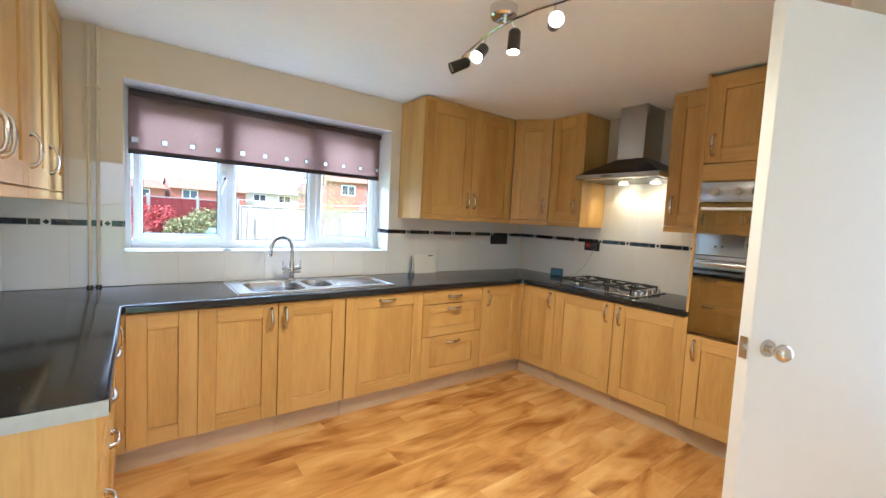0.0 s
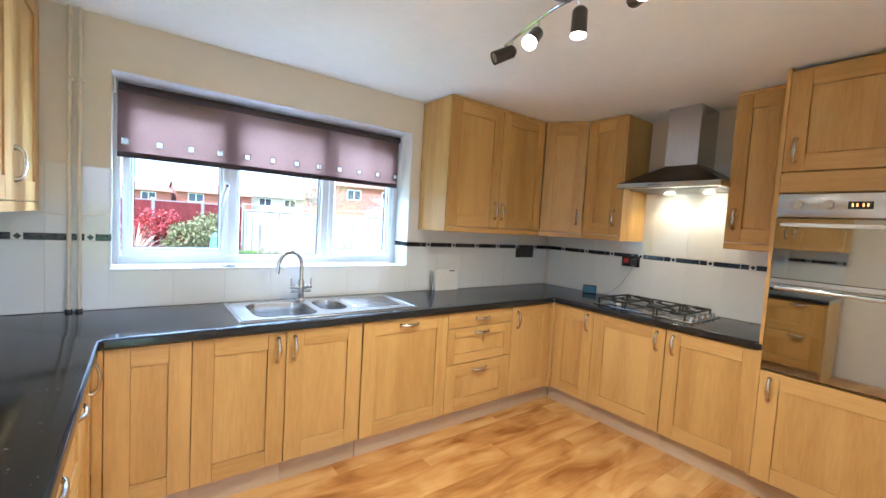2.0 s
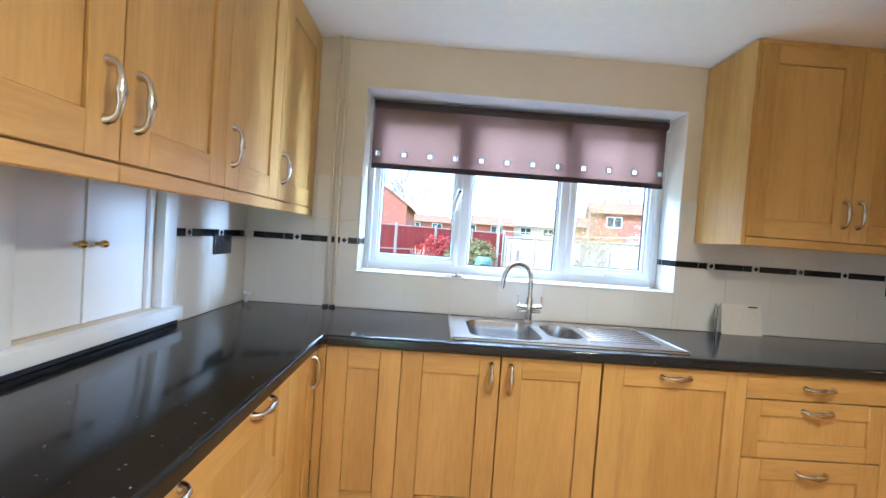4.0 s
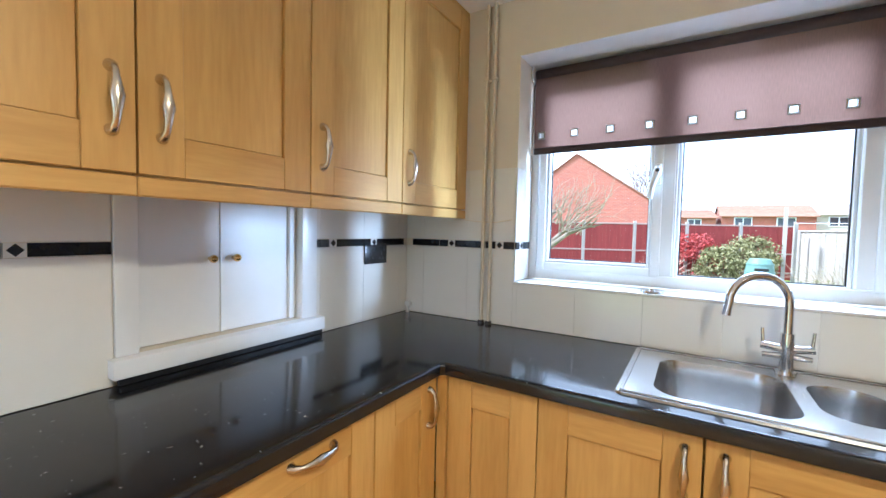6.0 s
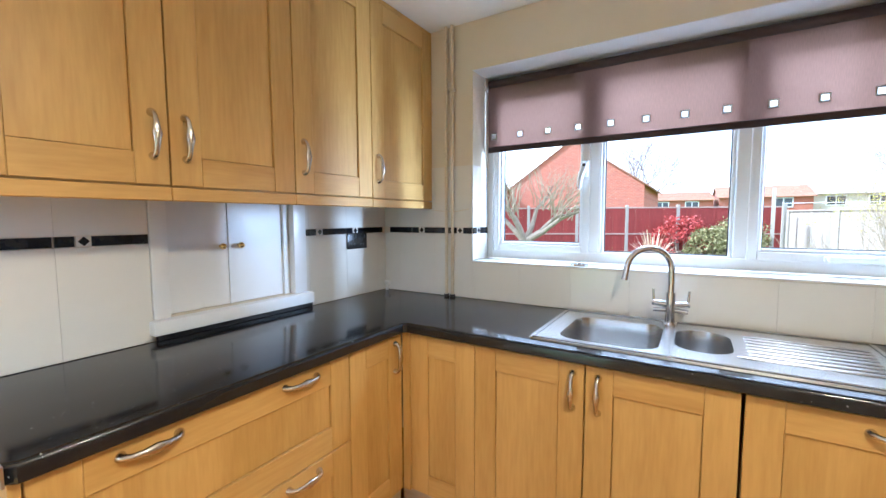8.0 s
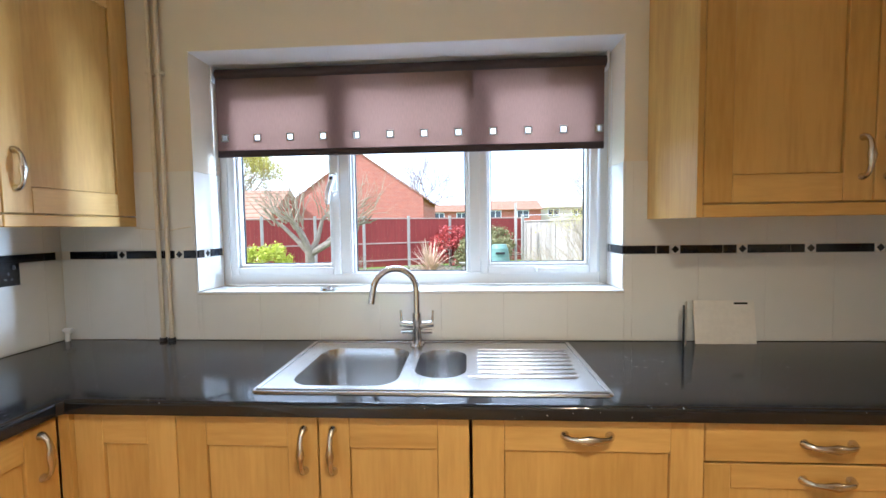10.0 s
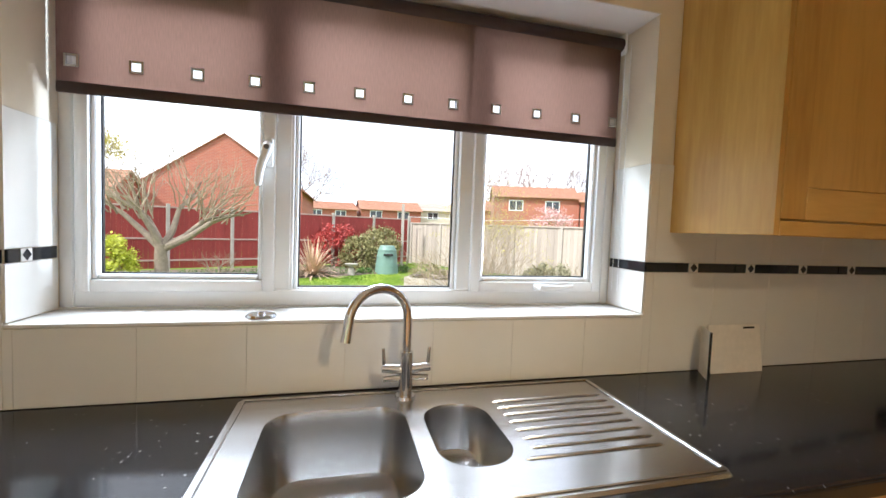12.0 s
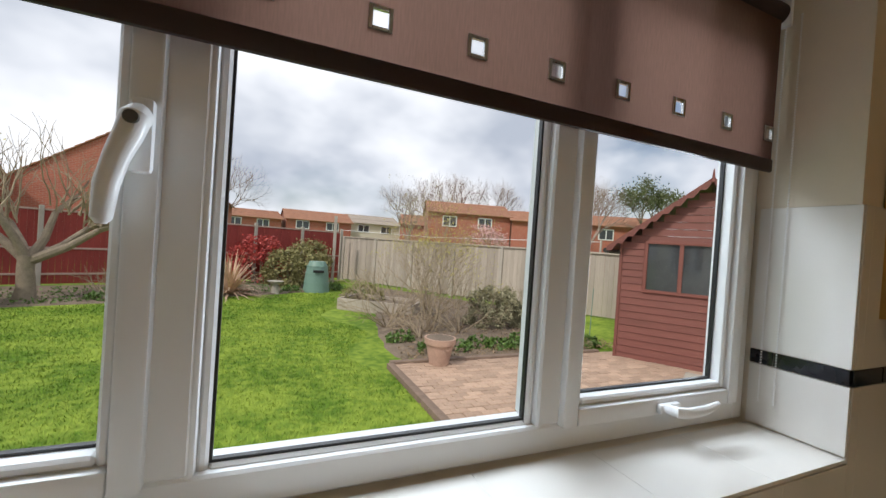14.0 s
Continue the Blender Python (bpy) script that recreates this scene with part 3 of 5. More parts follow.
# oven housing
oh = thing("oven_housing", pose(2.838, -1.945, 0, 0, 0, -90), "tall maple housing with a built-in double oven", "cupboard")
W = 0.6
part("body", B(0.001, W, DT + 0.03, 0.59, DZ0, CE - 0.004), M_WOOD, oh)
part("side_panel", B(-0.016, 0.0, -0.002, 0.59, DZ0, CE - 0.004), M_WOOD, oh)
part("plinth", B(-0.012, W, 0.072, 0.088, FL, KT), M_KICK, oh)
d = framed_door("door", W, 0.505, oh, pose(0, 0, 1.805))
add_handle(d, 0.045, 0.105)
part("rail", B(0, W, 0.001, DT, 1.70, 1.80, bevel=0.0015), M_PLINTH, oh)
d = framed_door("door", W, 0.585, oh, pose(0, 0, DZ0))
add_handle(d, 0.045, 0.49)
oven = thing("double_oven", pose(2.838, -1.945, 0, 0, 0, -90), "stainless steel built-in double oven with black glass doors", "oven")
part("control_panel", B(0.003, W - 0.003, -0.012, 0.03, 1.575, 1.692, bevel=0.003, seg=2), M_STEEL, oven)
for x in (0.09, 0.20, 0.40, 0.51):
    k = cyl(bmesh.new(), (x, -0.012, 1.635), (x, -0.016, 1.635), 0.026, seg=24)
    cyl(k, (x, -0.016, 1.635), (x, -0.040, 1.635), 0.018, 0.016, seg=24)
    box(k, x - 0.003, x + 0.003, -0.043, -0.02, 1.62, 1.65)
    part("knob", k, M_STEEL, oven)
dsp = part("display", B(0.262, 0.345, -0.0135, -0.006, 1.617, 1.652), M_PLASTIC, oven)
for i, x in enumerate((0.275, 0.290, 0.310, 0.325)):
    part("digit", B(x, x + 0.006, -0.0145, -0.0137, 1.628, 1.642), M_CLOCK, dsp)
part("upper_door", B(0.003, W - 0.003, -0.018, 0.03, 1.262, 1.570, bevel=0.003), M_BGLASS, oven)
part("lower_door", B(0.003, W - 0.003, -0.018, 0.03, 0.785, 1.235, bevel=0.003), M_BGLASS, oven)
part("trim_strip", B(0.003, W - 0.003, -0.014, 0.03, 1.237, 1.260), M_STEEL, oven)
for z in (1.535, 1.215):
    bm = box(bmesh.new(), 0.03, W - 0.03, -0.055, -0.040, z - 0.009, z + 0.009, bevel=0.005, seg=2)
    for x in (0.06, W - 0.06):
        box(bm, x - 0.008, x + 0.008, -0.042, -0.016, z - 0.006, z + 0.006)
    part("oven_handle", bm, M_GLOSS if z > 1.5 else M_STEEL, oven)

# ---- worktop with the sink cut-out ----


def filled(loops, z):
    """A flat face with holes; returns its bmesh."""
    bm = bmesh.new()
    es = []
    for lp in loops:
        vs = [bm.verts.new((x, y, z)) for x, y in lp]
        es += [bm.edges.new((vs[i], vs[(i + 1) % len(vs)])) for i in range(len(vs))]
    bmesh.ops.triangle_fill(bm, edges=es, use_beauty=True)
    return bm


def rrect(x0, x1, y0, y1, r, n=6):
    out = []
    for cx, cy, a0 in ((x1 - r, y1 - r, 0), (x0 + r, y1 - r, 90), (x0 + r, y0 + r, 180), (x1 - r, y0 + r, 270)):
        for i in range(n + 1):
            a = radians(a0 + 90 * i / n)
            out.append((cx + r * math.cos(a), cy + r * math.sin(a)))
    return out


outline = [(XL + 0.002, -0.002), (XL + 0.002, -1.735), (0.06, -1.735), (0.076, -1.72), (0.076, -0.612), (0.088, -0.6), (2.823, -0.6), (2.835, -0.612), (2.835, -1.943), (XR - 0.002, -1.943), (XR - 0.002, -0.002)]
hole = rrect(0.61, 1.555, -0.515, -0.065, 0.03)
TOPZ = 0.91
bm = filled([outline, hole], TOPZ)
r = bmesh.ops.extrude_face_region(bm, geom=list(bm.faces))
bmesh.ops.translate(bm, verts=[v for v in r["geom"] if isinstance(v, bmesh.types.BMVert)], vec=(0, 0, -0.038))
bmesh.ops.recalc_face_normals(bm, faces=bm.faces)
front = [e for e in bm.edges if all(abs(v.co.z - TOPZ) < 1e-4 for v in e.verts) and len(e.link_faces) == 2 and abs(e.link_faces[0].normal.z - e.link_faces[1].normal.z) > 0.5
         and all(0.0 < v.co.x < 2.84 and v.co.y < -0.55 for v in e.verts)]
bmesh.ops.bevel(bm, geom=front, offset=0.012, segments=4, profile=0.5, affect="EDGES")
tagged(part("worktop", bm, M_TOP), "black speckled laminate worktop with rounded front edge", "worktop")
tagged(part("edge_strip", B(XL + 0.01, 0.074, -1.740, -1.7355, 0.872, 0.911), M_ALU), "aluminium edging strip on the worktop end", "strip")

# ---- sink ----
sink = thing("sink", pose(0, 0, 0), "stainless steel sink with two bowls and drainer in the worktop", "sink")
SZ = 0.9165
b1 = rrect(0.665, 0.985, -0.495, -0.135, 0.07, 8)
b2 = rrect(1.025, 1.19, -0.43, -0.15, 0.075, 8)
bm = filled([rrect(0.582, 1.585, -0.538, -0.04, 0.02), b1, b2], SZ)
# raised rim
for lp0, lp1, z0, z1 in ((rrect(0.582, 1.585, -0.538, -0.04, 0.02), rrect(0.577, 1.590, -0.543, -0.035, 0.024), SZ, TOPZ + 0.0005),):
    a = [bm.verts.new((x, y, z0)) for x, y in lp0]
    b = [bm.verts.new((x, y, z1)) for x, y in lp1]
    for i in range(len(a)):
        bm.faces.new((a[i], a[(i + 1) % len(a)], b[(i + 1) % len(a)], b[i]))
for a in ((0.59, 1.577, -0.530, -0.522), (0.59, 1.577, -0.055, -0.047), (0.59, 0.598, -0.522, -0.055), (1.569, 1.577, -0.522, -0.055)):
    box(bm, a[0], a[1], a[2], a[3], SZ - 0.001, SZ + 0.004, bevel=0.002)
ridges = []
for i in range(8):
    y = -0.155 - i * 0.038
    x0 = 1.225 - (0.03 if i > 6 else 0)
    ridges.append(tube(bmesh.new(), [(x0, y, SZ - 0.003), (x0 + 0.01, y, SZ), (1.54 - 0.004 * i, y, SZ), (1.55 - 0.004 * i, y, SZ - 0.003)], [0.0045] * 4, 8))
drainer = part("drainer", bm, M_STEEL, sink)
for rg in ridges:
    part("ridge", rg, M_STEEL, drainer)


def bowl(loop, cx, cy, depth, name):
    bm = bmesh.new()
    rings = []
    for s, z in ((1.0, 0), (0.985, -0.008), (0.96, -0.05), (0.92, -depth + 0.035), (0.86, -depth + 0.01), (0.76, -depth), (0.25, -depth - 0.004)):
        rings.append([bm.verts.new((cx + (x - cx) * s, cy + (y - cy) * s, SZ + z)) for x, y in loop])
    for a, b in zip(rings, rings[1:]):
        for i in range(len(a)):
            bm.faces.new((a[i], a[(i + 1) % len(a)], b[(i + 1) % len(a)], b[i]))
    bm.faces.new(rings[-1])
    o = part(name, bm, M_STEEL, sink)
    w = bmesh.new()
    cyl(w, (cx, cy, SZ - depth - 0.006), (cx, cy, SZ - depth + 0.001), 0.036, 0.034, 24)
    for k in range(10):
        a = math.pi * 2 * k / 10
        box(w, cx + 0.02 * math.cos(a) - 0.002, cx + 0.02 * math.cos(a) + 0.002, cy + 0.02 * math.sin(a) - 0.002, cy + 0.02 * math.sin(a) + 0.002, SZ - depth, SZ - depth + 0.004)
    part("waste", w, M_CHROME, o, "chrome basket waste")


bowl(b1, 0.825, -0.315, 0.165, "main_bowl")
bowl(b2, 1.1075, -0.29, 0.12, "half_bowl")

tap = thing("mixer_tap", pose(1.0, -0.088, SZ), "chrome swan-neck kitchen mixer tap behind the sink", "tap")
bm = cyl(bmesh.new(), (0, 0, 0), (0, 0, 0.008), 0.028, 0.026, 24)
cyl(bm, (0, 0, 0.008), (0, 0, 0.125), 0.019, 0.018, 24)
part("body", bm, M_CHROME, tap)
bm = bmesh.new()
R = 0.083
pts = [(0, 0, 0.12), (0, 0, 0.16), (0, 0, 0.21)]
for i in range(1, 15):
    a = math.pi * i / 14
    rr = R * (1 - math.cos(a))
    pts.append((-rr * 0.93, -rr * 0.36, 0.215 + R * math.sin(a)))
pts += [(-2 * R * 0.95, -2 * R * 0.37, 0.195), (-2 * R * 0.97, -2 * R * 0.38, 0.172)]
tube(bm, pts, [0.0125] * (len(pts) - 2) + [0.0125, 0.0135], 16)
part("spout", bm, M_CHROME, tap)
for s in (-1, 1):
    bm = cyl(bmesh.new(), (0, 0, 0.075), (s * 0.065, 0, 0.082), 0.013, 0.012, 16)
    cyl(bm, (0, 0, 0.055), (s * 0.060, 0, 0.052), 0.010, 0.008, 16)
    cyl(bm, (s * 0.058, 0, 0.075), (s * 0.062, 0, 0.135), 0.0055, 0.0045, 12)
    part("lever", bm, M_CHROME, tap)

# ---- hob and cooker hood ----
hob = thing("gas_hob", pose(2.93, -0.88, TOPZ, 0, 0, -90), "stainless steel five-burner gas hob with black iron pan supports", "hob")
HW, HD = 0.68, 0.46
part("plate", B(0, HW, 0.0, HD, 0.001, 0.010, bevel=0.004, seg=2), M_STEEL, hob)
for x, y, rad in ((0.12, 0.13, 0.035), (0.12, 0.34, 0.045), (0.33, 0.26, 0.06), (0.53, 0.13, 0.04), (0.53, 0.34, 0.035)):
    bn = cyl(bmesh.new(), (x, y, 0.01), (x, y, 0.022), rad + 0.012, rad + 0.006, 24)
    bo = part("burner", bn, M_ALU, hob)
    part("burner_cap", cyl(bmesh.new(), (x, y, 0.022), (x, y, 0.031), rad, rad - 0.004, 24), M_IRON, bo, "black enamelled burner cap")
for x0, x1 in ((0.02, 0.215), (0.225, 0.435), (0.445, 0.63)):
    bm = bmesh.new()
    t = 0.005
    for y in (0.03, 0.43):
        box(bm, x0, x1, y - t, y + t, 0.042, 0.052, bevel=0.002)
    for x in (x0 + t, x1 - t):
        box(bm, x - t, x + t, 0.03, 0.43, 0.042, 0.052, bevel=0.002)
        for y in (0.035, 0.425):
            box(bm, x - t, x + t, y - t, y + t, 0.009, 0.045)
    xm = (x0 + x1) / 2
    for y in ((0.13, 0.34) if x1 - x0 < 0.2 else (0.26,)):
        for dx, dy in ((1, 0), (-1, 0), (0, 1), (0, -1)):
            xa, ya = xm + dx * 0.025, y + dy * 0.025
            xb, yb = xm + dx * (x1 - x0) / 2 * 0.97, y + dy * 0.09
            box(bm, min(xa, xb) - t * abs(dy), max(xa, xb) + t * abs(dy), min(ya, yb) - t * abs(dx), max(ya, yb) + t * abs(dx), 0.045, 0.056, bevel=0.001)
    part("pan_support", bm, M_IRON, hob, "black cast iron pan support")
for i in range(5):
    k = cyl(bmesh.new(), (0.655, 0.06 + i * 0.08, 0.010), (0.655, 0.06 + i * 0.08, 0.034), 0.018, 0.015, 20)
    part("knob", k, M_STEEL, hob)

hood = thing("cooker_hood", pose(XR - 0.002, -1.31, 0), "stainless steel chimney cooker hood with lit downlights", "cooker hood")
part("chimney", B(-0.28, 0, -0.105, 0.105, 1.93, CE - 0.004, bevel=0.002), M_STEEL, hood)
bm = bmesh.new()
lo = [bm.verts.new(p) for p in ((-0.485, -0.325, 1.80), (-0.485, 0.325, 1.80), (0, 0.325, 1.80), (0, -0.325, 1.80))]
hi = [bm.verts.new(p) for p in ((-0.28, -0.105, 1.93), (-0.28, 0.105, 1.93), (0, 0.105, 1.93), (0, -0.105, 1.93))]
for i in range(4):
    bm.faces.new((lo[i], lo[(i + 1) % 4], hi[(i + 1) % 4], hi[i]))
bm.faces.new(hi)
bm.faces.new(lo)
part("canopy", bm, M_STEELD, hood, "dark steel sloping canopy")
part("front_lip", B(-0.49, 0, -0.33, 0.33, 1.765, 1.799, bevel=0.003), M_STEEL, hood)
part("grease_filter", B(-0.40, -0.06, -0.28, 0.28, 1.762, 1.766), M_STEELD, hood)
for i in range(5):
    part("button", B(-0.494, -0.489, 0.02 + i * 0.018, 0.031 + i * 0.018, 1.777, 1.787), M_PLASTIC, hood)
for y in (-0.13, 0.13):
    part("downlight", cyl(bmesh.new(), (-0.11, y, 1.7615), (-0.11, y, 1.757), 0.032, seg=20), M_HOODB, hood, "lit halogen downlight")
    lamp("hood_lamp", "SPOT", look((XR - 0.11, -1.31 + y, 1.75), (XR - 0.08, -1.31 + y, 0.9)), HOOD_W, (1.0, 0.70, 0.33), spot=140, radius=0.03)

# ---- ceiling spotlights ----
BAR = Vector((1.42, -1.63, CE))
bar = thing("ceiling_spotlight_bar", pose(*BAR), "chrome ceiling bar with four adjustable spotlights, three lit", "ceiling light")
bm = cyl(bmesh.new(), (0, 0, -0.001), (0, 0, -0.040), 0.062, 0.060, 32)
cyl(bm, (0, 0, -0.040), (0, 0, -0.048), 0.060, 0.052, 32)
part("ceiling_rose", bm, M_CHROME, bar)
ROD = [(0.115, 0.42, -0.062), (0.08, 0.30, -0.062), (0.045, 0.18, -0.062), (0.02, 0.06, -0.062), (0.015, -0.06, -0.062), (0.025, -0.17, -0.062), (0.055, -0.30, -0.062), (0.075, -0.40, -0.062)]
part("rod", tube(bmesh.new(), ROD, 0.0065, 10), M_CHROME, bar)
part("stem", cyl(bmesh.new(), (0.012, 0, -0.045), (0.012, 0, -0.068), 0.011), M_CHROME, bar)
for at, aim, lit, watt, cone in (((0.05, 0.355, -0.140), (-0.75, 0.35, -0.42), False, 0, 0), ((0.012, 0.155, -0.145), (-0.62, -0.22, -0.62), True, 0.35, 110), ((0.04, -0.035, -0.143), (-0.08, -0.06, -0.98), True, 2.0, 156), ((0.045, -0.25, -0.135), (-0.62, -0.62, -0.22), True, 0.4, 120)):
    p, aim = Vector(at), Vector(aim).normalized()
    hang = min((Vector(a).lerp(Vector(b), k / 10) for a, b in zip(ROD, ROD[1:]) for k in range(11)), key=lambda q: abs(q.y - p.y))
    back = p - aim * 0.035
    bm = tube(bmesh.new(), [hang, hang.lerp(back, 0.5) + Vector((0.004, 0, 0)), back], 0.004, 8)
    part("bracket", bm, M_CHROME, bar)
    bm = cyl(bmesh.new(), p - aim * 0.056, p - aim * 0.051, 0.012, 0.019, 24)
    cyl(bm, p - aim * 0.051, p - aim * 0.040, 0.019, 0.027, 24, caps=False)
    cyl(bm, p - aim * 0.040, p + aim * 0.052, 0.027, 0.029, 24, caps=False)
    cyl(bm, p + aim * 0.052, p + aim * 0.038, 0.029, 0.025, 24, caps=False)
    o = part("spot_head", bm, M_STEELD, bar, "dark bronze metal spotlight head")
    part("bulb", cyl(bmesh.new(), p + aim * 0.040, p + aim * 0.048, 0.0245, 0.021, seg=20), M_BULB if lit else M_STEEL, o, "lit halogen bulb" if lit else "unlit halogen bulb")
    if lit:
        wp = BAR + p
        lamp("spot_lamp", "SPOT", look(wp + aim * 0.058, wp + aim), SPOT_W * watt, (1.0, 0.77, 0.46), spot=cone, radius=0.03)

# ---- serving hatch ----
hatch = thing("serving_hatch", pose(XL, 0, 0), "white painted serving hatch with two small doors and brass knobs", "hatch")
for nm, a in (("jamb", (-0.05, 0.014, -1.255, -1.201, 0.985, 1.56)), ("jamb", (-0.05, 0.014, -0.669, -0.60, 0.985, 1.56)), ("head", (-0.05, 0.014, -1.255, -0.60, 1.561, 1.60)), ("sill", (-0.06, 0.045, -1.27, -0.585, 0.935, 0.984))):
    part(nm, B(a[0], a[1], a[2], a[3], a[4], a[5], bevel=0.003, seg=2), M_GLOSS, hatch)
for y0, y1 in ((-1.199, -0.957), (-0.947, -0.70)):
    o = part("hatch_door", B(-0.052, -0.034, y0, y1, 0.987, 1.555, bevel=0.002), M_GLOSS, hatch)
    ky = y1 - 0.032 if y0 < -1 else y0 + 0.035
    k = cyl(bmesh.new(), (-0.034, ky, 1.228), (-0.018, ky, 1.228), 0.006, seg=12)
    bmesh.ops.create_uvsphere(k, u_segments=14, v_segments=10, radius=0.013, matrix=Matrix.Translation((-0.010, ky, 1.228)))
    part("knob", k, M_BRASS, o, "round brass knob")
part("cover_strip", B(-0.04, -0.028, -0.957, -0.947, 0.987, 1.555), M_GLOSS, hatch)
part("stop_bead", B(-0.05, -0.02, -0.70, -0.671, 0.987, 1.555, bevel=0.002), M_GLOSS, hatch)
tagged(part("worktop_upstand", B(XL + 0.003, XL + 0.02, -1.25, -0.575, TOPZ + 0.001, 0.934, bevel=0.002), M_PLASTIC), "black worktop upstand below the hatch", "strip")

# ---- sockets, pipes and small things ----


def socket(name, m, gangs, label):
    s = thing(name, m, label, "socket", "sockets")
    w = 0.075 * gangs if gangs < 3 else 0.235
    part("plate", B(-w / 2, w / 2, -0.009, 0, -0.044, 0.044, bevel=0.003, seg=2), M_SOCKET, s)
    for g in range(2 if gangs > 1 else 1):
        cx = -w / 2 + 0.04 + 0.07 * g
        bm = B(cx - 0.003, cx + 0.003, -0.0098, -0.008, -0.004, 0.008)
        for sx in (-0.011, 0.011):
            box(bm, cx + sx - 0.004, cx + sx + 0.004, -0.0098, -0.008, -0.022, -0.016)
        part("pin_holes", bm, M_PLASTIC, s)
        part("rocker", B(cx + 0.012, cx + 0.024, -0.013, -0.008, 0.016, 0.034, bevel=0.002), M_PLASTIC, s)
    return s


socket("double_socket", pose(XL + 0.009, -0.255, 1.215, 0, 0, 90), 2, "black nickel double wall socket on the tiles")
sk = socket("double_socket", pose(3.10, -0.009, 1.215), 3, "black nickel double socket with a switch on the tiles")
sr = socket("double_socket", pose(XR - 0.009, -0.875, 1.225, 0, 0, -90), 2, "black nickel double socket with a plug in it")
part("plug", B(0.012, 0.055, -0.045, -0.009, -0.03, 0.02, bevel=0.006, seg=2), M_PLASTIC, sr, "black plug")
part("switch", B(-0.055, -0.015, -0.0125, -0.009, -0.014, 0.022, bevel=0.002), M_NEON, sr, "red cooker switch")
cab = bmesh.new()
tube(cab, [(XR - 0.04, -0.915, 1.20), (XR - 0.05, -0.90, 1.15), (XR - 0.03, -0.82, 1.03), (XR - 0.03, -0.74, 0.95), (XR - 0.04, -0.66, 0.918), (XR - 0.06, -0.60, 0.916)], 0.002, 6)
tagged(part("power_cable", cab, M_CORD), "thin grey cable from the socket to the small display", "cable")
dev = thing("smart_display", pose(XR - 0.10, -0.575, TOPZ + 0.001, 0, 0, -60), "small black display leaning on the worktop by the hob", "display")
part("case", B(-0.055, 0.055, 0, 0.03, 0, 0.072, bevel=0.006, seg=2), M_PLASTIC, dev)
part("screen", B(-0.048, 0.048, -0.002, 0.002, 0.008, 0.064), M_SCREEN, dev)

card = thing("booklet", pose(2.06, -0.05, TOPZ + 0.001, -8, 0, 0), "cream paper booklets propped against the tiles", "booklet")
part("cover", B(0, 0.225, 0, 0.003, 0, 0.165), M_PAPER, card)
part("printed_line", B(0.15, 0.20, -0.0012, -0.0002, 0.15, 0.157), M_SOCKET, card)
leaf = thing("booklet", pose(1.99, -0.105, TOPZ + 0.001, 0, 0, 58), "dark-edged booklet standing against the tiles", "booklet")
part("cover", B(0, 0.10, 0, 0.004, 0, 0.16), M_PAPER, leaf)
part("spine", B(-0.004, -0.0005, -0.001, 0.006, 0, 0.16), M_SOCKET, leaf)

plug = thing("sink_plug", pose(0.615, 0.045, WZ0 + 0.004), "round chrome sink strainer lying on the window sill", "sink strainer")
bm = cyl(bmesh.new(), (0, 0, 0), (0, 0, 0.006), 0.040, 0.036, 28)
cyl(bm, (0, 0, 0.006), (0, 0, 0.012), 0.012, 0.008, 16)
part("disc", bm, M_CHROME, plug)

for x in (-0.075, -0.038):
    p = thing("copper_pipe", pose(x, -0.022, TOPZ), "cream painted heating pipe running up the wall", "pipe", "pipes")
    part("tube", cyl(bmesh.new(), (0, 0, 0), (0, 0, CE - TOPZ - 0.002), 0.0085, seg=14), M_PIPE, p)
    part("collar", cyl(bmesh.new(), (0, 0, 0.0), (0, 0, 0.014), 0.014, seg=14), M_STEELD, p)
    part("clip", B(-0.013, 0.013, -0.012, 0.020, 1.09, 1.105, bevel=0.002), M_PIPE, p)
tagged(part("thin_cable", tube(bmesh.new(), [(-0.18, -0.012, 1.384), (-0.12, -0.012, 1.376), (-0.02, -0.012, 1.372), (0.06, -0.012, 1.385)], 0.0022, 6), M_PIPE), "thin cream cable clipped along the tiles", "cable")
v = thing("valve", pose(XL + 0.035, -0.03, TOPZ), "small white pipe valve in the worktop corner", "valve")
bm = cyl(bmesh.new(), (0, 0, 0), (0, 0, 0.05), 0.009)
cyl(bm, (-0.012, 0, 0.045), (0.02, 0, 0.045), 0.011)
part("body", bm, M_GLOSS, v)

# ---- panelled interior door, standing open ----
dr = tagged(new("door_1"), "plain cream painted door standing open, with a metal knob", "door", kind="structure")
dr.matrix_basis = pose(1.562, -2.602, FL, 0, 0, -25)
part("leaf", B(0, 0.80, 0, 0.04, 0.008, 2.0, bevel=0.002), M_DOORP, dr)
bm = cyl(bmesh.new(), (0.062, 0.0, 1.0), (0.062, -0.008, 1.0), 0.026, 0.024, 24)
cyl(bm, (0.062, -0.008, 1.0), (0.062, -0.032, 1.0), 0.010, seg=16)
bmesh.ops.create_uvsphere(bm, u_segments=20, v_segments=12, radius=0.026, matrix=Matrix.Translation((0.062, -0.048, 1.0)) @ Matrix.Diagonal((1, 0.75, 1, 1)))
part("knob", bm, M_NICKEL, dr, "satin nickel door knob")
bm = B(-0.0015, 0.001, 0.008, 0.032, 0.965, 1.03)
box(bm, -0.010, 0, 0.014, 0.026, 0.99, 1.008)
part("latch", bm, M_NICKEL, dr)
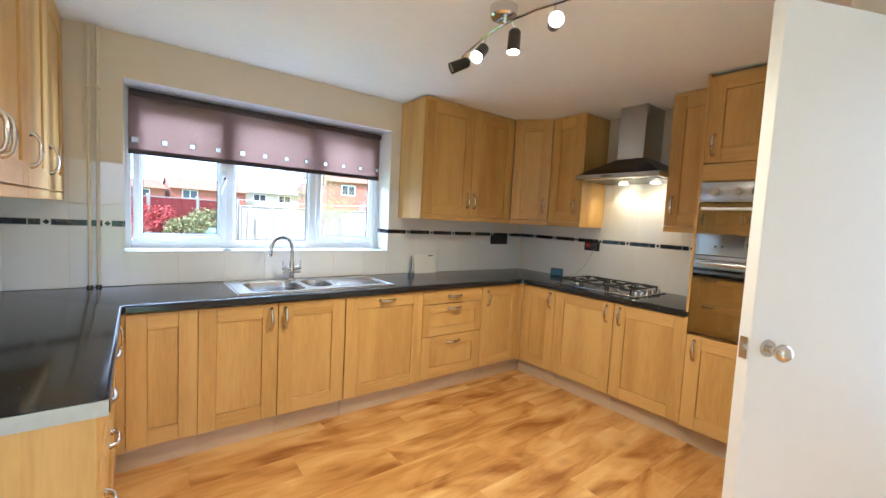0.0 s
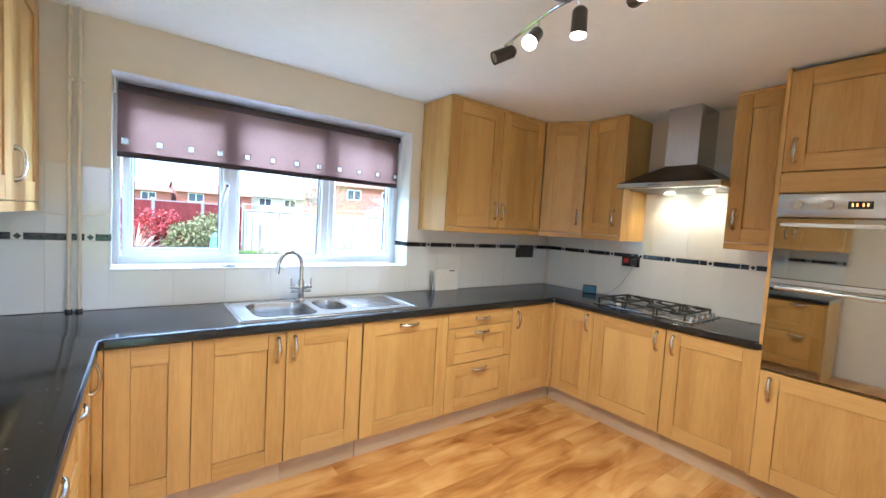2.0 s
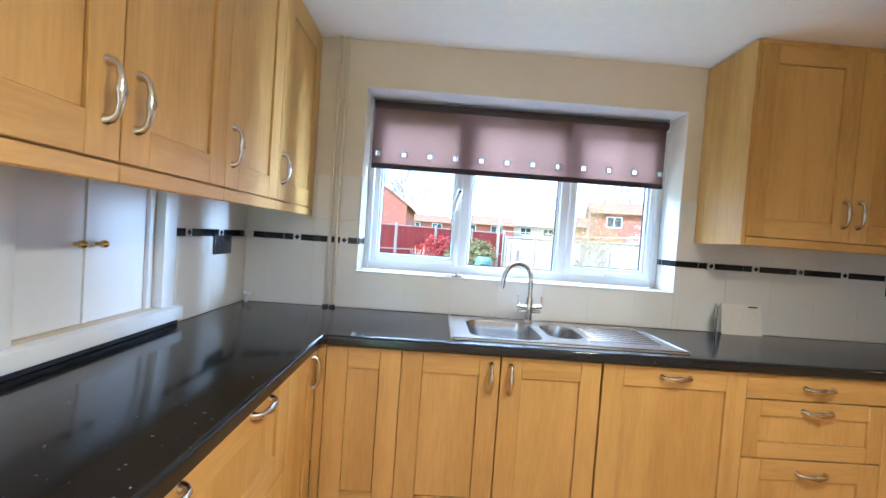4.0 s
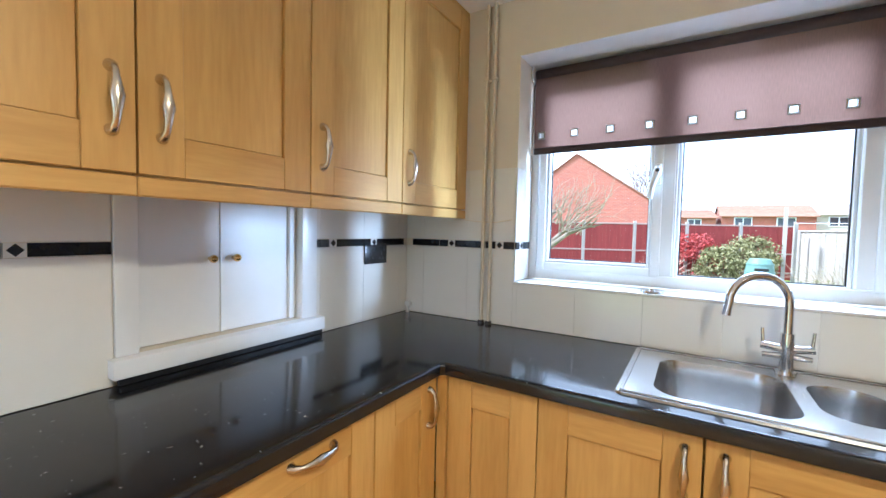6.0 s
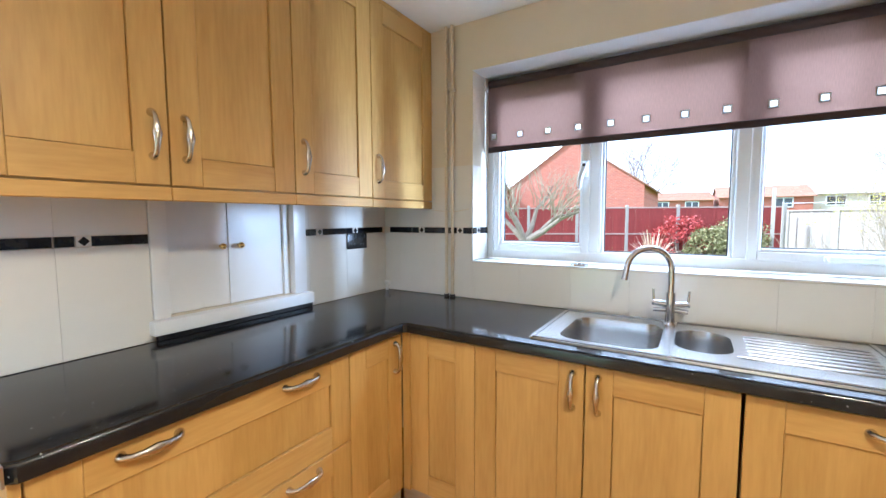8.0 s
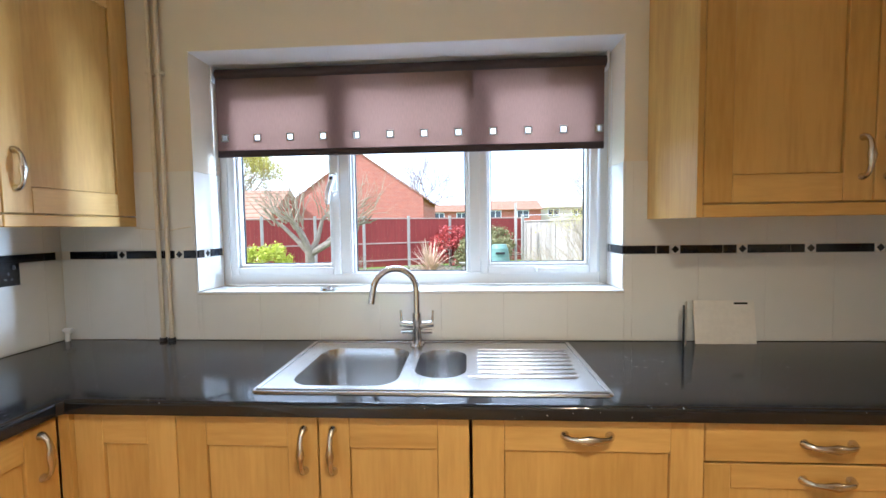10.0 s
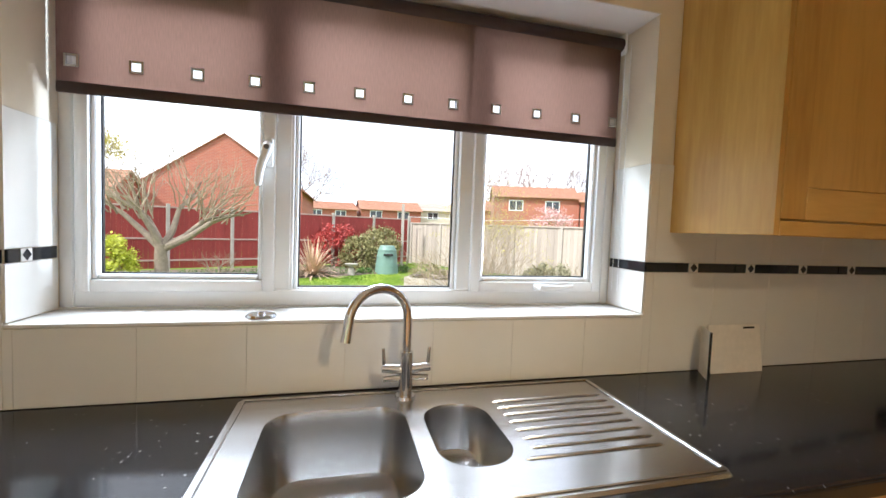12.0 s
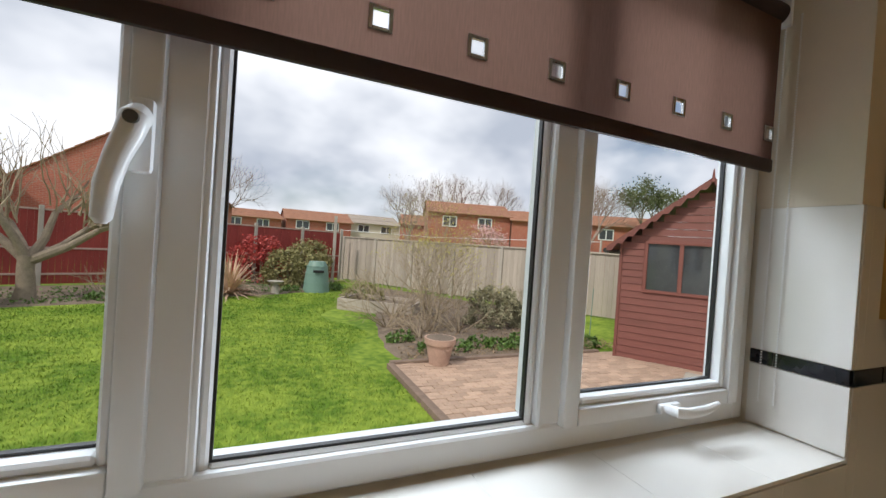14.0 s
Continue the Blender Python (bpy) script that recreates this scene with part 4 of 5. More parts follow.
# glazed door behind the start of the walk
dg = tagged(new("door_2"), "white glazed back door letting daylight in", "door", kind="structure")
bm = bmesh.new()
for a in ((-0.5, -0.42, FL, 2.15), (0.32, 0.4, FL, 2.15), (-0.42, 0.32, FL, FL + 0.12), (-0.42, 0.32, 2.05, 2.15)):
    box(bm, a[0], a[1], YB - 0.08, YB - 0.02, a[2], a[3], bevel=0.004)
part("door_frame", bm, M_UPVC, dg)
pg = part("pane", B(-0.42, 0.32, YB - 0.052, YB - 0.048, FL + 0.12, 2.05), M_GLASS, dg)
pg.visible_shadow = False

# ---- garden ----
GZ = -0.25


def turf(dark, light):
    """Mottled lawn green: broad pale patches and small tufts."""
    def build(n, l, b):
        tc = n.new("ShaderNodeTexCoord")
        n1, n2 = n.new("ShaderNodeTexNoise"), n.new("ShaderNodeTexNoise")
        n1.inputs["Scale"].default_value, n1.inputs["Detail"].default_value = 1.3, 3
        n2.inputs["Scale"].default_value, n2.inputs["Detail"].default_value = 9.0, 5
        add = n.new("ShaderNodeMath")
        add.operation = "ADD"
        for i, x in enumerate((n1, n2)):
            l.new(tc.outputs["Object"], x.inputs["Vector"])
            l.new(x.outputs["Fac"], add.inputs[i])
        cr = n.new("ShaderNodeValToRGB")
        cr.color_ramp.elements[0].position, cr.color_ramp.elements[0].color = 0.40, (*dark, 1)
        cr.color_ramp.elements[1].position, cr.color_ramp.elements[1].color = 0.60, (*light, 1)
        half = n.new("ShaderNodeMath")
        half.operation = "MULTIPLY"
        half.inputs[1].default_value = 0.5
        l.new(add.outputs[0], half.inputs[0])
        l.new(half.outputs[0], cr.inputs["Fac"])
        l.new(cr.outputs["Color"], b.inputs["Base Color"])
        b.inputs["Roughness"].default_value = 0.85
        b.inputs["Specular IOR Level"].default_value = 0.2
    return build


M_GRASS = mat("grass", turf((0.085, 0.16, 0.014), (0.23, 0.315, 0.04)))
M_BLADE = mat("grass_blade", turf((0.12, 0.225, 0.022), (0.30, 0.39, 0.06)))
M_SOIL = plain("soil", (0.17, 0.13, 0.095), 0.95, vary=0.5, scale=4, bump=1.0, bscale=25)
M_RED = plain("red_fence_stain", (0.27, 0.038, 0.03), 0.75, vary=0.22, scale=1.5, bump=0.2, bscale=30, stretch=(4, 4, 0.6))
M_RAIL = plain("weathered_rail", (0.42, 0.30, 0.25), 0.8, vary=0.2)
M_GREY = plain("weathered_board", (0.40, 0.345, 0.29), 0.85, vary=0.28, scale=1.4, bump=0.3, bscale=40, random_amt=0.7, stretch=(5, 5, 0.4), island=True)
M_POST = plain("concrete_post", (0.40, 0.36, 0.31), 0.85, vary=0.15)
M_BARK = plain("bark", (0.24, 0.19, 0.14), 0.9, vary=0.35, scale=9, bump=0.8, bscale=50)
M_TWIG = plain("twig", (0.30, 0.235, 0.16), 0.85, vary=0.3)
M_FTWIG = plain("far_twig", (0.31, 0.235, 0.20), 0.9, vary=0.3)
M_YLEAF = plain("yellow_green_leaf", (0.46, 0.47, 0.045), 0.5, vary=0.35, scale=9, random_amt=0.8, island=True)
M_GLEAF = plain("green_leaf", (0.09, 0.16, 0.03), 0.5, vary=0.5, scale=9, random_amt=0.8, island=True)
M_OLEAF = plain("olive_leaf", (0.23, 0.21, 0.08), 0.6, vary=0.45, scale=9, random_amt=0.8, island=True)
M_RLEAF = plain("red_leaf", (0.40, 0.05, 0.04), 0.55, vary=0.5, scale=9, random_amt=0.8, island=True)
M_LAV = plain("lavender_leaf", (0.30, 0.28, 0.17), 0.8, vary=0.4, scale=9)
M_PHORM = plain("dry_strap_leaf", (0.60, 0.42, 0.29), 0.6, vary=0.4, scale=5)
M_PINK = plain("pink_blossom", (0.62, 0.38, 0.37), 0.7, vary=0.3)
M_BUDS = plain("spring_buds", (0.50, 0.45, 0.10), 0.7, vary=0.4)
M_CONIF = plain("conifer", (0.10, 0.12, 0.045), 0.8, vary=0.4)
M_BIN = plain("green_plastic", (0.15, 0.25, 0.205), 0.5, vary=0.12)
M_POT = plain("terracotta", (0.42, 0.275, 0.21), 0.8, vary=0.2, bump=0.1)
M_STONE = plain("garden_stone", (0.36, 0.33, 0.28), 0.9, vary=0.3, bump=0.3)
M_SHED = plain("red_brown_shiplap", (0.17, 0.055, 0.042), 0.6, vary=0.25, scale=2, stretch=(0.5, 5, 5), random_amt=0.3)
M_SGLASS = plain("shed_glass", (0.05, 0.055, 0.06), 0.06, vary=0.2)
M_PAVER = plain("paver", (0.45, 0.315, 0.23), 0.85, vary=0.42, scale=3, bump=0.3, random_amt=0.6)
M_ROOF = plain("roof_tile", (0.34, 0.17, 0.105), 0.85, vary=0.3, scale=2.5, random_amt=0.2)
M_WHITEW = plain("cream_render", (0.62, 0.57, 0.48), 0.8, vary=0.1)


def brickwork(n, l, b):
    tc = n.new("ShaderNodeTexCoord")
    mp = n.new("ShaderNodeMapping")
    mp.inputs["Rotation"].default_value = (radians(90), 0, 0)
    br_ = n.new("ShaderNodeTexBrick")
    br_.inputs["Scale"].default_value = 1.0
    br_.inputs["Brick Width"].default_value, br_.inputs["Row Height"].default_value, br_.inputs["Mortar Size"].default_value = 0.225, 0.075, 0.008
    br_.inputs["Color1"].default_value = (0.42, 0.115, 0.07, 1)
    br_.inputs["Color2"].default_value = (0.34, 0.09, 0.06, 1)
    br_.inputs["Mortar"].default_value = (0.38, 0.24, 0.18, 1)
    l.new(tc.outputs["Object"], mp.inputs["Vector"])
    l.new(mp.outputs["Vector"], br_.inputs["Vector"])
    l.new(br_.outputs["Color"], b.inputs["Base Color"])
    b.inputs["Roughness"].default_value = 0.85


M_BRICK = mat("red_brick", brickwork)

tagged(part("ground", B(-300, 300, -300, 500, GZ - 0.4, GZ), M_GRASS), "green lawn and open ground", kind="structure")
rng = np.random.default_rng(4)
N = 170000
gx = rng.uniform(-5.5, 4.2, N)
gy = 2.0 + 10.5 * rng.random(N) ** 1.3
edge = 11.35 + 0.48 * gx
keep = (gy < edge) & ~((gx > 2.4) & (gy < 5.1)) & ~((gx > 2.3 + 0.3 * np.sin(gy * 2)) & (gy < 10))
gx, gy = gx[keep], gy[keep]
n = len(gx)
hgt, ang = rng.uniform(0.015, 0.042, n), rng.uniform(0, 6.28, n)
wd = 0.0022 + 0.0006 * gy
vs = np.empty((n, 3, 3))
vs[:, 0] = np.stack([gx - wd * np.cos(ang), gy - wd * np.sin(ang), np.full(n, GZ)], 1)
vs[:, 1] = np.stack([gx + wd * np.cos(ang), gy + wd * np.sin(ang), np.full(n, GZ)], 1)
reach = rng.uniform(0.012, 0.045, n)
vs[:, 2] = np.stack([gx - np.sin(ang) * reach, gy + np.cos(ang) * reach, GZ + hgt], 1)
me = bpy.data.meshes.new("grass")
me.from_pydata(vs.reshape(-1, 3), [], np.arange(3 * n).reshape(-1, 3))
me.materials.append(M_BLADE)
tagged(new("grass", me), "short green lawn grass", "grass", kind="stuff")


def bed(name, pts, h, label):
    """A mound of soil over an outline."""
    bm = bmesh.new()
    c = Vector((sum(p[0] for p in pts) / len(pts), sum(p[1] for p in pts) / len(pts), GZ + h))
    ring = []
    for i, p in enumerate(pts):
        q = pts[(i + 1) % len(pts)]
        for k in range(6):
            t = k / 6
            ring.append((p[0] + (q[0] - p[0]) * t + random.uniform(-.07, .07), p[1] + (q[1] - p[1]) * t + random.uniform(-.07, .07)))
    rings = []
    for s, z in ((1.0, -0.02), (0.96, h * 0.6), (0.7, h), (0.35, h)):
        rings.append([bm.verts.new((c.x + (x - c.x) * s, c.y + (y - c.y) * s, GZ + z + random.uniform(-.015, .02))) for x, y in ring])
    for a, b in zip(rings, rings[1:]):
        for i in range(len(a)):
            bm.faces.new((a[i], a[(i + 1) % len(a)], b[(i + 1) % len(a)], b[i]))
    bm.faces.new(rings[-1])
    return tagged(part(name, bm, M_SOIL), label, kind="structure")


bed("flower_bed_back", [(-9, 7.3), (-4.9, 9.25), (-2.1, 10.4), (1.1, 11.95), (2.9, 13.2), (3.6, 16.4), (-8.8, 11)], 0.05, "dark soil border along the red fence")
bed("flower_bed_side", [(2.55, 5.25), (3.2, 5.1), (6.2, 5.1), (7.6, 6.9), (8.4, 8.2), (4.3, 15.0), (2.9, 12.0), (3.3, 9.0), (2.75, 7.0)], 0.05, "bare soil border along the grey fence")


def path_points(a, b, step):
    a, b = Vector(a), Vector(b)
    k = max(1, round((b - a).length / step))
    return [a + (b - a) * i / k for i in range(k + 1)]


def fence(name, a, b, top, style, label):
    f = thing(name, pose(0, 0, GZ), label, "fence")
    ps = path_points(a, b, 1.83)
    d = (ps[1] - ps[0]).normalized()
    ang = math.degrees(math.atan2(d.y, d.x))
    h = top - GZ
    L = (ps[1] - ps[0]).length
    mp = mesh_of("post", B(-0.05, 0.05, -0.05, 0.05, -0.02, h + (0.08 if style == "red" else 0.02), bevel=0.006), M_POST)
    bm = bmesh.new()
    x = 0.055
    while x < L - 0.06:
        w = min(0.125, L - 0.055 - x)
        y0 = random.uniform(-0.008, 0.006)
        box(bm, x, x + w - 0.004, y0, y0 + 0.012, 0.05, h - (0 if style == "red" else random.uniform(0.0, 0.02)))
        x += 0.125
    mb = mesh_of("panel", bm, M_RED if style == "red" else M_GREY)
    mr = mesh_of("rail", B(0.05, L - 0.05, -0.045, -0.012, 0, 0.05, bevel=0.003), M_RAIL if style == "red" else M_GREY)
    for p in ps:
        piece("post", mp, f, pose(p.x, p.y, 0, 0, 0, ang))
    for p in ps[:-1]:
        piece("panel", mb, f, pose(p.x, p.y, 0, 0, 0, ang))
        for z in ((0.28, 0.95, h - 0.05) if style == "red" else (h - 0.03,)):
            piece("rail", mr, f, pose(p.x, p.y, z, 0, 0, ang))
    return f


fence("red_fence", (-12.5, 9.2, 0), (3.75, 16.9, 0), 1.72, "red", "red stained garden fence with pale rails and posts")
fence("grey_fence", (3.85, 16.75, 0), (10.6, 6.0, 0), 1.55, "grey", "weathered grey vertical board garden fence")


def grow(bm, p, d, length, r, depth, spread=0.6, kids=3, seg=6, up=0.25, tips=None, wob=0.25):
    """A branching limb."""
    pts, rad = [p], [r]
    q, dd = p, d.normalized()
    for i in range(3):
        dd = (dd + Vector((random.uniform(-wob, wob), random.uniform(-wob, wob), random.uniform(-wob, wob) * 0.6 + up * 0.2))).normalized()
        q = q + dd * length / 3
        pts.append(q)
        rad.append(r * (1 - 0.15 * (i + 1)))
    tube(bm, pts, rad, seg if depth > 1 else 3)
    if depth == 0:
        if tips is not None:
            tips.append(q)
        return
    for k in range(kids):
        a = 2 * math.pi * (k + random.random() * 0.7) / kids
        side = dd.cross(Vector((math.cos(a), math.sin(a), 0.3))).normalized()
        nd = (dd + side * spread * random.uniform(0.7, 1.3) + Vector((0, 0, up))).normalized()
        base = pts[random.choice((2, 3))] if k else q
        grow(bm, base, nd, length * random.uniform(0.6, 0.82), r * 0.55, depth - 1, spread, kids, seg, up, tips, wob)


def leaves(centres, count, spread, size, flat=0.0, long=1.0):
    """Many small leaf quads strewn about centres."""
    c = np.array([tuple(x) for x in centres])
    i = rng.integers(0, len(c), count)
    p = c[i] + rng.normal(0, 1, (count, 3)) * spread
    a = rng.normal(0, 1, (count, 3))
    a /= np.linalg.norm(a, axis=1)[:, None]
    b = np.cross(a, rng.normal(0, 1, (count, 3)))
    b /= np.linalg.norm(b, axis=1)[:, None]
    s = size * rng.uniform(0.6, 1.3, (count, 1))
    v = np.stack([p - a * s * long, p + b * s * 0.5, p + a * s * long, p - b * s * 0.5], 1).reshape(-1, 3)
    me = bpy.data.meshes.new("leaves")
    me.from_pydata(v, [], np.arange(4 * count).reshape(-1, 4))
    return me


def foliage(name, me, material, parent):
    me.materials.append(material)
    o = new(name, me)
    o.parent = parent
    return o


# pruned apple tree by the fence
tr = thing("pollarded_tree", pose(-3.6, 10.5, GZ), "bare pruned tree with thick pale limbs and thin shoots", "tree")
random.seed(11)
bm = tube(bmesh.new(), [(0, 0, -0.05), (0.02, 0, 0.3), (0, 0, 0.7), (0.02, 0, 0.95)], [0.21, 0.155, 0.14, 0.145], 12)
part("trunk", bm, M_BARK, tr)
tw = bmesh.new()
for ax, ay, l, lift in ((-1.0, 0.1, 0.95, 0.95), (-0.45, -0.3, 0.8, 1.1), (0.25, 0.4, 0.85, 1.0), (1.0, -0.1, 1.05, 0.6), (0.9, 0.3, 0.9, 0.75), (-0.6, 0.6, 0.8, 0.9)):
    d0 = Vector((ax, ay, lift)).normalized()
    l *= 1.3
    e = Vector((0.02, 0, 0.85)) + d0 * l
    limb = tube(bmesh.new(), [(0.02, 0, 0.82), Vector((0.02, 0, 0.85)) + d0 * l * 0.5 + Vector((0.05, 0, -0.05)), e], [0.105, 0.078, 0.058], 9)
    grow(limb, e, Vector((d0.x, d0.y, 0.35)), 0.6, 0.06, 1, 0.5, 2, 7, 0.1)
    part("limb", limb, M_BARK, tr)
    for k in range(13):
        s = e + Vector((random.uniform(-.15, .35) * np.sign(ax), random.uniform(-.2, .2), random.uniform(-.05, .25)))
        grow(tw, s, Vector((d0.x * 0.8 + random.uniform(-.7, .7), random.uniform(-.6, .6), 1.0)), random.uniform(0.5, 0.95), 0.02, 2, 0.5, 2, 4, 0.1)
part("shoots", tw, M_TWIG, tr, "thin bare shoots")


def bush(name, x, y, rx, ry, rz, count, size, material, label, long=1.0, base=None, twigs=False):
    b = thing(name, pose(x, y, GZ), label, "shrub")
    cs = []
    for i in range(60):
        a, u = random.uniform(0, 6.28), random.uniform(0.05, 1)
        rr = math.sqrt(max(0, 1 - (u * 1.5 - 0.6) ** 2)) * random.uniform(0.75, 1.0)
        cs.append((rx * rr * math.cos(a), ry * rr * math.sin(a), rz * 2 * u))
    me = leaves(cs, count, min(rx, rz) * 0.14, size, long=long)
    foliage("foliage", me, material, b)
    bm = bmesh.new()
    for i in range(7):
        a = random.uniform(0, 6.28)
        grow(bm, Vector((0, 0, 0)), Vector((math.cos(a) * rx, math.sin(a) * ry, rz * 1.4)), rz * 0.9, 0.02, 1, 0.5, 3, 5)
    part("stems", bm, M_TWIG, b)
    return b


bush("yellow_bush", -4.55, 9.75, 0.72, 0.6, 0.52, 6000, 0.045, M_YLEAF, "rounded yellow-green evergreen bush by the fence")
bush("green_bush", 1.75, 13.9, 0.95, 0.7, 0.62, 6000, 0.05, M_OLEAF, "clipped olive green bush before the red fence")
bush("green_bush", 2.3, 15.3, 0.8, 0.6, 0.72, 4500, 0.05, M_OLEAF, "olive green bush before the red fence")
bush("red_bush", 0.7, 14.6, 0.9, 0.6, 0.75, 4500, 0.05, M_RLEAF, "red-leaved shrub before the red fence")
bush("lavender_bush", 5.45, 7.2, 0.7, 0.55, 0.40, 5000, 0.03, M_LAV, "grey-green lavender bush in the border", long=1.8)
bush("green_clump", -6.2, 9.1, 0.4, 0.3, 0.18, 1500, 0.06, M_GLEAF, "low bright green plant clump at the lawn edge", long=2)
for x, y in ((4.2, 5.6), (4.9, 5.35), (6.0, 5.9), (6.6, 6.3), (-2.4, 10.6), (-1.6, 10.9), (1.6, 12.6), (3.3, 5.5), (3.0, 13.2), (3.6, 12.0), (7.2, 6.9), (3.7, 5.45), (4.5, 5.5), (5.5, 5.35), (5.2, 5.8), (6.4, 5.4), (3.0, 6.2)):
    bush("low_plant", x, y, 0.26, 0.2, 0.10, 500, 0.035, M_GLEAF, "low green ground plant in the border")

ph = thing("strap_leaf_plant", pose(0.0, 11.7, GZ), "clump of dry pinkish strap leaves", "plant")
bm = bmesh.new()
for i in range(210):
    a, l, e = random.uniform(0, 6.28), random.uniform(0.85, 1.5), random.uniform(0.35, 1.4)
    w = 0.03
    side = Vector((-math.sin(a), math.cos(a), 0)) * w
    out = Vector((math.cos(a) * math.cos(e), math.sin(a) * math.cos(e), math.sin(e)))
    prev = None
    for k in range(5):
        t = k / 4
        c = out * l * t + Vector((0, 0, -0.55 * t * t * l * math.cos(e)))
        c.z = max(c.z, 0.01)
        s = side * (1 - t * 0.8)
        row = (bm.verts.new(c - s), bm.verts.new(c + s))
        if prev:
            bm.faces.new((prev[0], prev[1], row[1], row[0]))
        prev = row
part("leaves", bm, M_PHORM, ph)

# fallen leaves and dry stalks on the borders
px = rng.uniform(2.7, 7.0, 9000)
py = 5.15 + rng.random(9000) ** 1.4 * 5.5
ok = (px - 2.7) > 0.18 * (py - 5.15)
lit = leaves(np.stack([px[ok], py[ok], np.full(ok.sum(), GZ + 0.06)], 1), 7000, 0.02, 0.022)
lit.materials.append(plain("leaf_litter", (0.27, 0.19, 0.12), 0.9, vary=0.5, scale=14))
tagged(new("leaf_litter", lit), "dry fallen leaves on the bare soil", "leaf litter", kind="stuff")
wx = rng.uniform(-8, 3.4, 5000)
wy = 11.6 + 0.47 * wx + rng.random(5000) ** 1.5 * 2.6
lit = leaves(np.stack([wx, wy, np.full(5000, GZ + 0.06)], 1), 5000, 0.03, 0.035)
lit.materials.append(M_GLEAF)
tagged(new("weeds", lit), "low green weeds along the fence border", "weeds", kind="stuff")

# bare shrub in front of the grey fence
random.seed(5)
sh = thing("bare_shrub", pose(3.75, 6.9, GZ), "tall bare twiggy shrub in the border", "shrub")
bm, tips = bmesh.new(), []
for i in range(13):
    a = random.uniform(0, 6.28)
    grow(bm, Vector((random.uniform(-.12, .12), random.uniform(-.12, .12), 0)), Vector((math.cos(a) * 0.45, math.sin(a) * 0.45, 1)), random.uniform(0.7, 1.0), 0.013, 5, 0.5, 3, 4, 0.12, tips)
part("stems", bm, M_TWIG, sh)
foliage("buds", leaves(tips, 3500, 0.05, 0.014), M_BUDS, sh)
for x, y, hh in ((3.05, 7.3, 0.55), (4.4, 8.2, 0.75), (3.4, 6.3, 0.35), (4.3, 6.6, 0.6), (3.5, 8.3, 0.8), (6.3, 7.3, 0.5), (3.9, 10.4, 0.6), (-6.4, 10.2, 0.6), (-5.6, 10.5, 0.5), (-2.5, 11.3, 0.4)):
    s = thing("bare_shrub", pose(x, y, GZ), "small bare twiggy shrub in the border", "shrub")
    bm = bmesh.new()
    for i in range(9):
        a = random.uniform(0, 6.28)
        grow(bm, Vector((0, 0, 0)), Vector((math.cos(a), math.sin(a), 0.9)), hh, 0.016, 2, 0.6, 3, 4, 0.1)
    part("stems", bm, M_TWIG, s)

cb = thing("compost_bin", pose(2.35, 12.75, GZ), "green plastic compost bin on the lawn edge", "compost bin")
bm = bmesh.new()
for z0, z1, r0, r1 in ((0, 0.30, 0.40, 0.375), (0.30, 0.58, 0.37, 0.345), (0.58, 0.82, 0.34, 0.31)):
    cyl(bm, (0, 0, z0), (0, 0, z1), r0, r1, 28)
part("body", bm, M_BIN, cb)
part("lid", cyl(bmesh.new(), (0, 0, 0.82), (0, 0, 0.95), 0.30, 0.24, 28), M_BIN, cb)
for z, rr_ in ((0.30, 0.385), (0.58, 0.355), (0.80, 0.325)):
    part("rib", cyl(bmesh.new(), (0, 0, z - 0.015), (0, 0, z + 0.015), rr_, rr_ - 0.004, 28), M_BIN, cb)
part("hatch", B(-0.16, 0.16, -0.40, -0.36, 0.62, 0.70, bevel=0.01), M_PLASTIC, cb)

bb = thing("stone_bird_bath", pose(1.15, 12.15, GZ), "low stone bird bath by the bushes", "bird bath")
part("basin", cyl(bmesh.new(), (0, 0, 0.30), (0, 0, 0.37), 0.16, 0.22, 20), M_STONE, bb)
part("pedestal", cyl(bmesh.new(), (0, 0, 0), (0, 0, 0.30), 0.12, 0.07, 16), M_STONE, bb)

rb = thing("raised_bed", pose(2.5, 9.6, GZ, 0, 0, -38), "low weathered timber raised bed", "raised bed")
for a in ((0, 1.9, -0.05, 0, 0, 0.28), (0, 0.05, 0, 1.0, 0, 0.28), (0, 1.9, 1.0, 1.05, 0, 0.28), (1.85, 1.9, 0, 1.0, 0, 0.28)):
    part("plank", B(*a, bevel=0.004), M_GREY, rb)
part("soil", B(0.05, 1.85, 0, 1.0, 0.01, 0.2), M_SOIL, rb)
bush("low_plant", 3.2, 9.9, 0.6, 0.4, 0.3, 1500, 0.03, M_OLEAF, "straggly low plants in the raised bed")

pt = thing("terracotta_pot", pose(3.13, 4.85, GZ), "large terracotta flower pot on the patio edge", "plant pot")
bm = cyl(bmesh.new(), (0, 0, 0), (0, 0, 0.33), 0.13, 0.20, 28)
part("pot", bm, M_POT, pt)
bm = cyl(bmesh.new(), (0, 0, 0.33), (0, 0, 0.41), 0.225, 0.23, 28)
part("rim", bm, M_POT, pt)
part("soil", cyl(bmesh.new(), (0, 0, 0.41), (0, 0, 0.412), 0.20, seg=24), M_SOIL, pt)
tagged(part("garden_ball", cyl(bmesh.new(), (5.45, 5.55, GZ), (5.45, 5.55, GZ + 0.35), 0.008), M_STONE), "thin stake in the border", "stake")
gb = bmesh.new()
bmesh.ops.create_uvsphere(gb, u_segments=16, v_segments=10, radius=0.07, matrix=Matrix.Translation((5.45, 5.55, GZ + 0.41)))
tagged(part("globe_lamp", gb, M_GLOSS), "white globe garden lamp on a stake", "garden lamp")

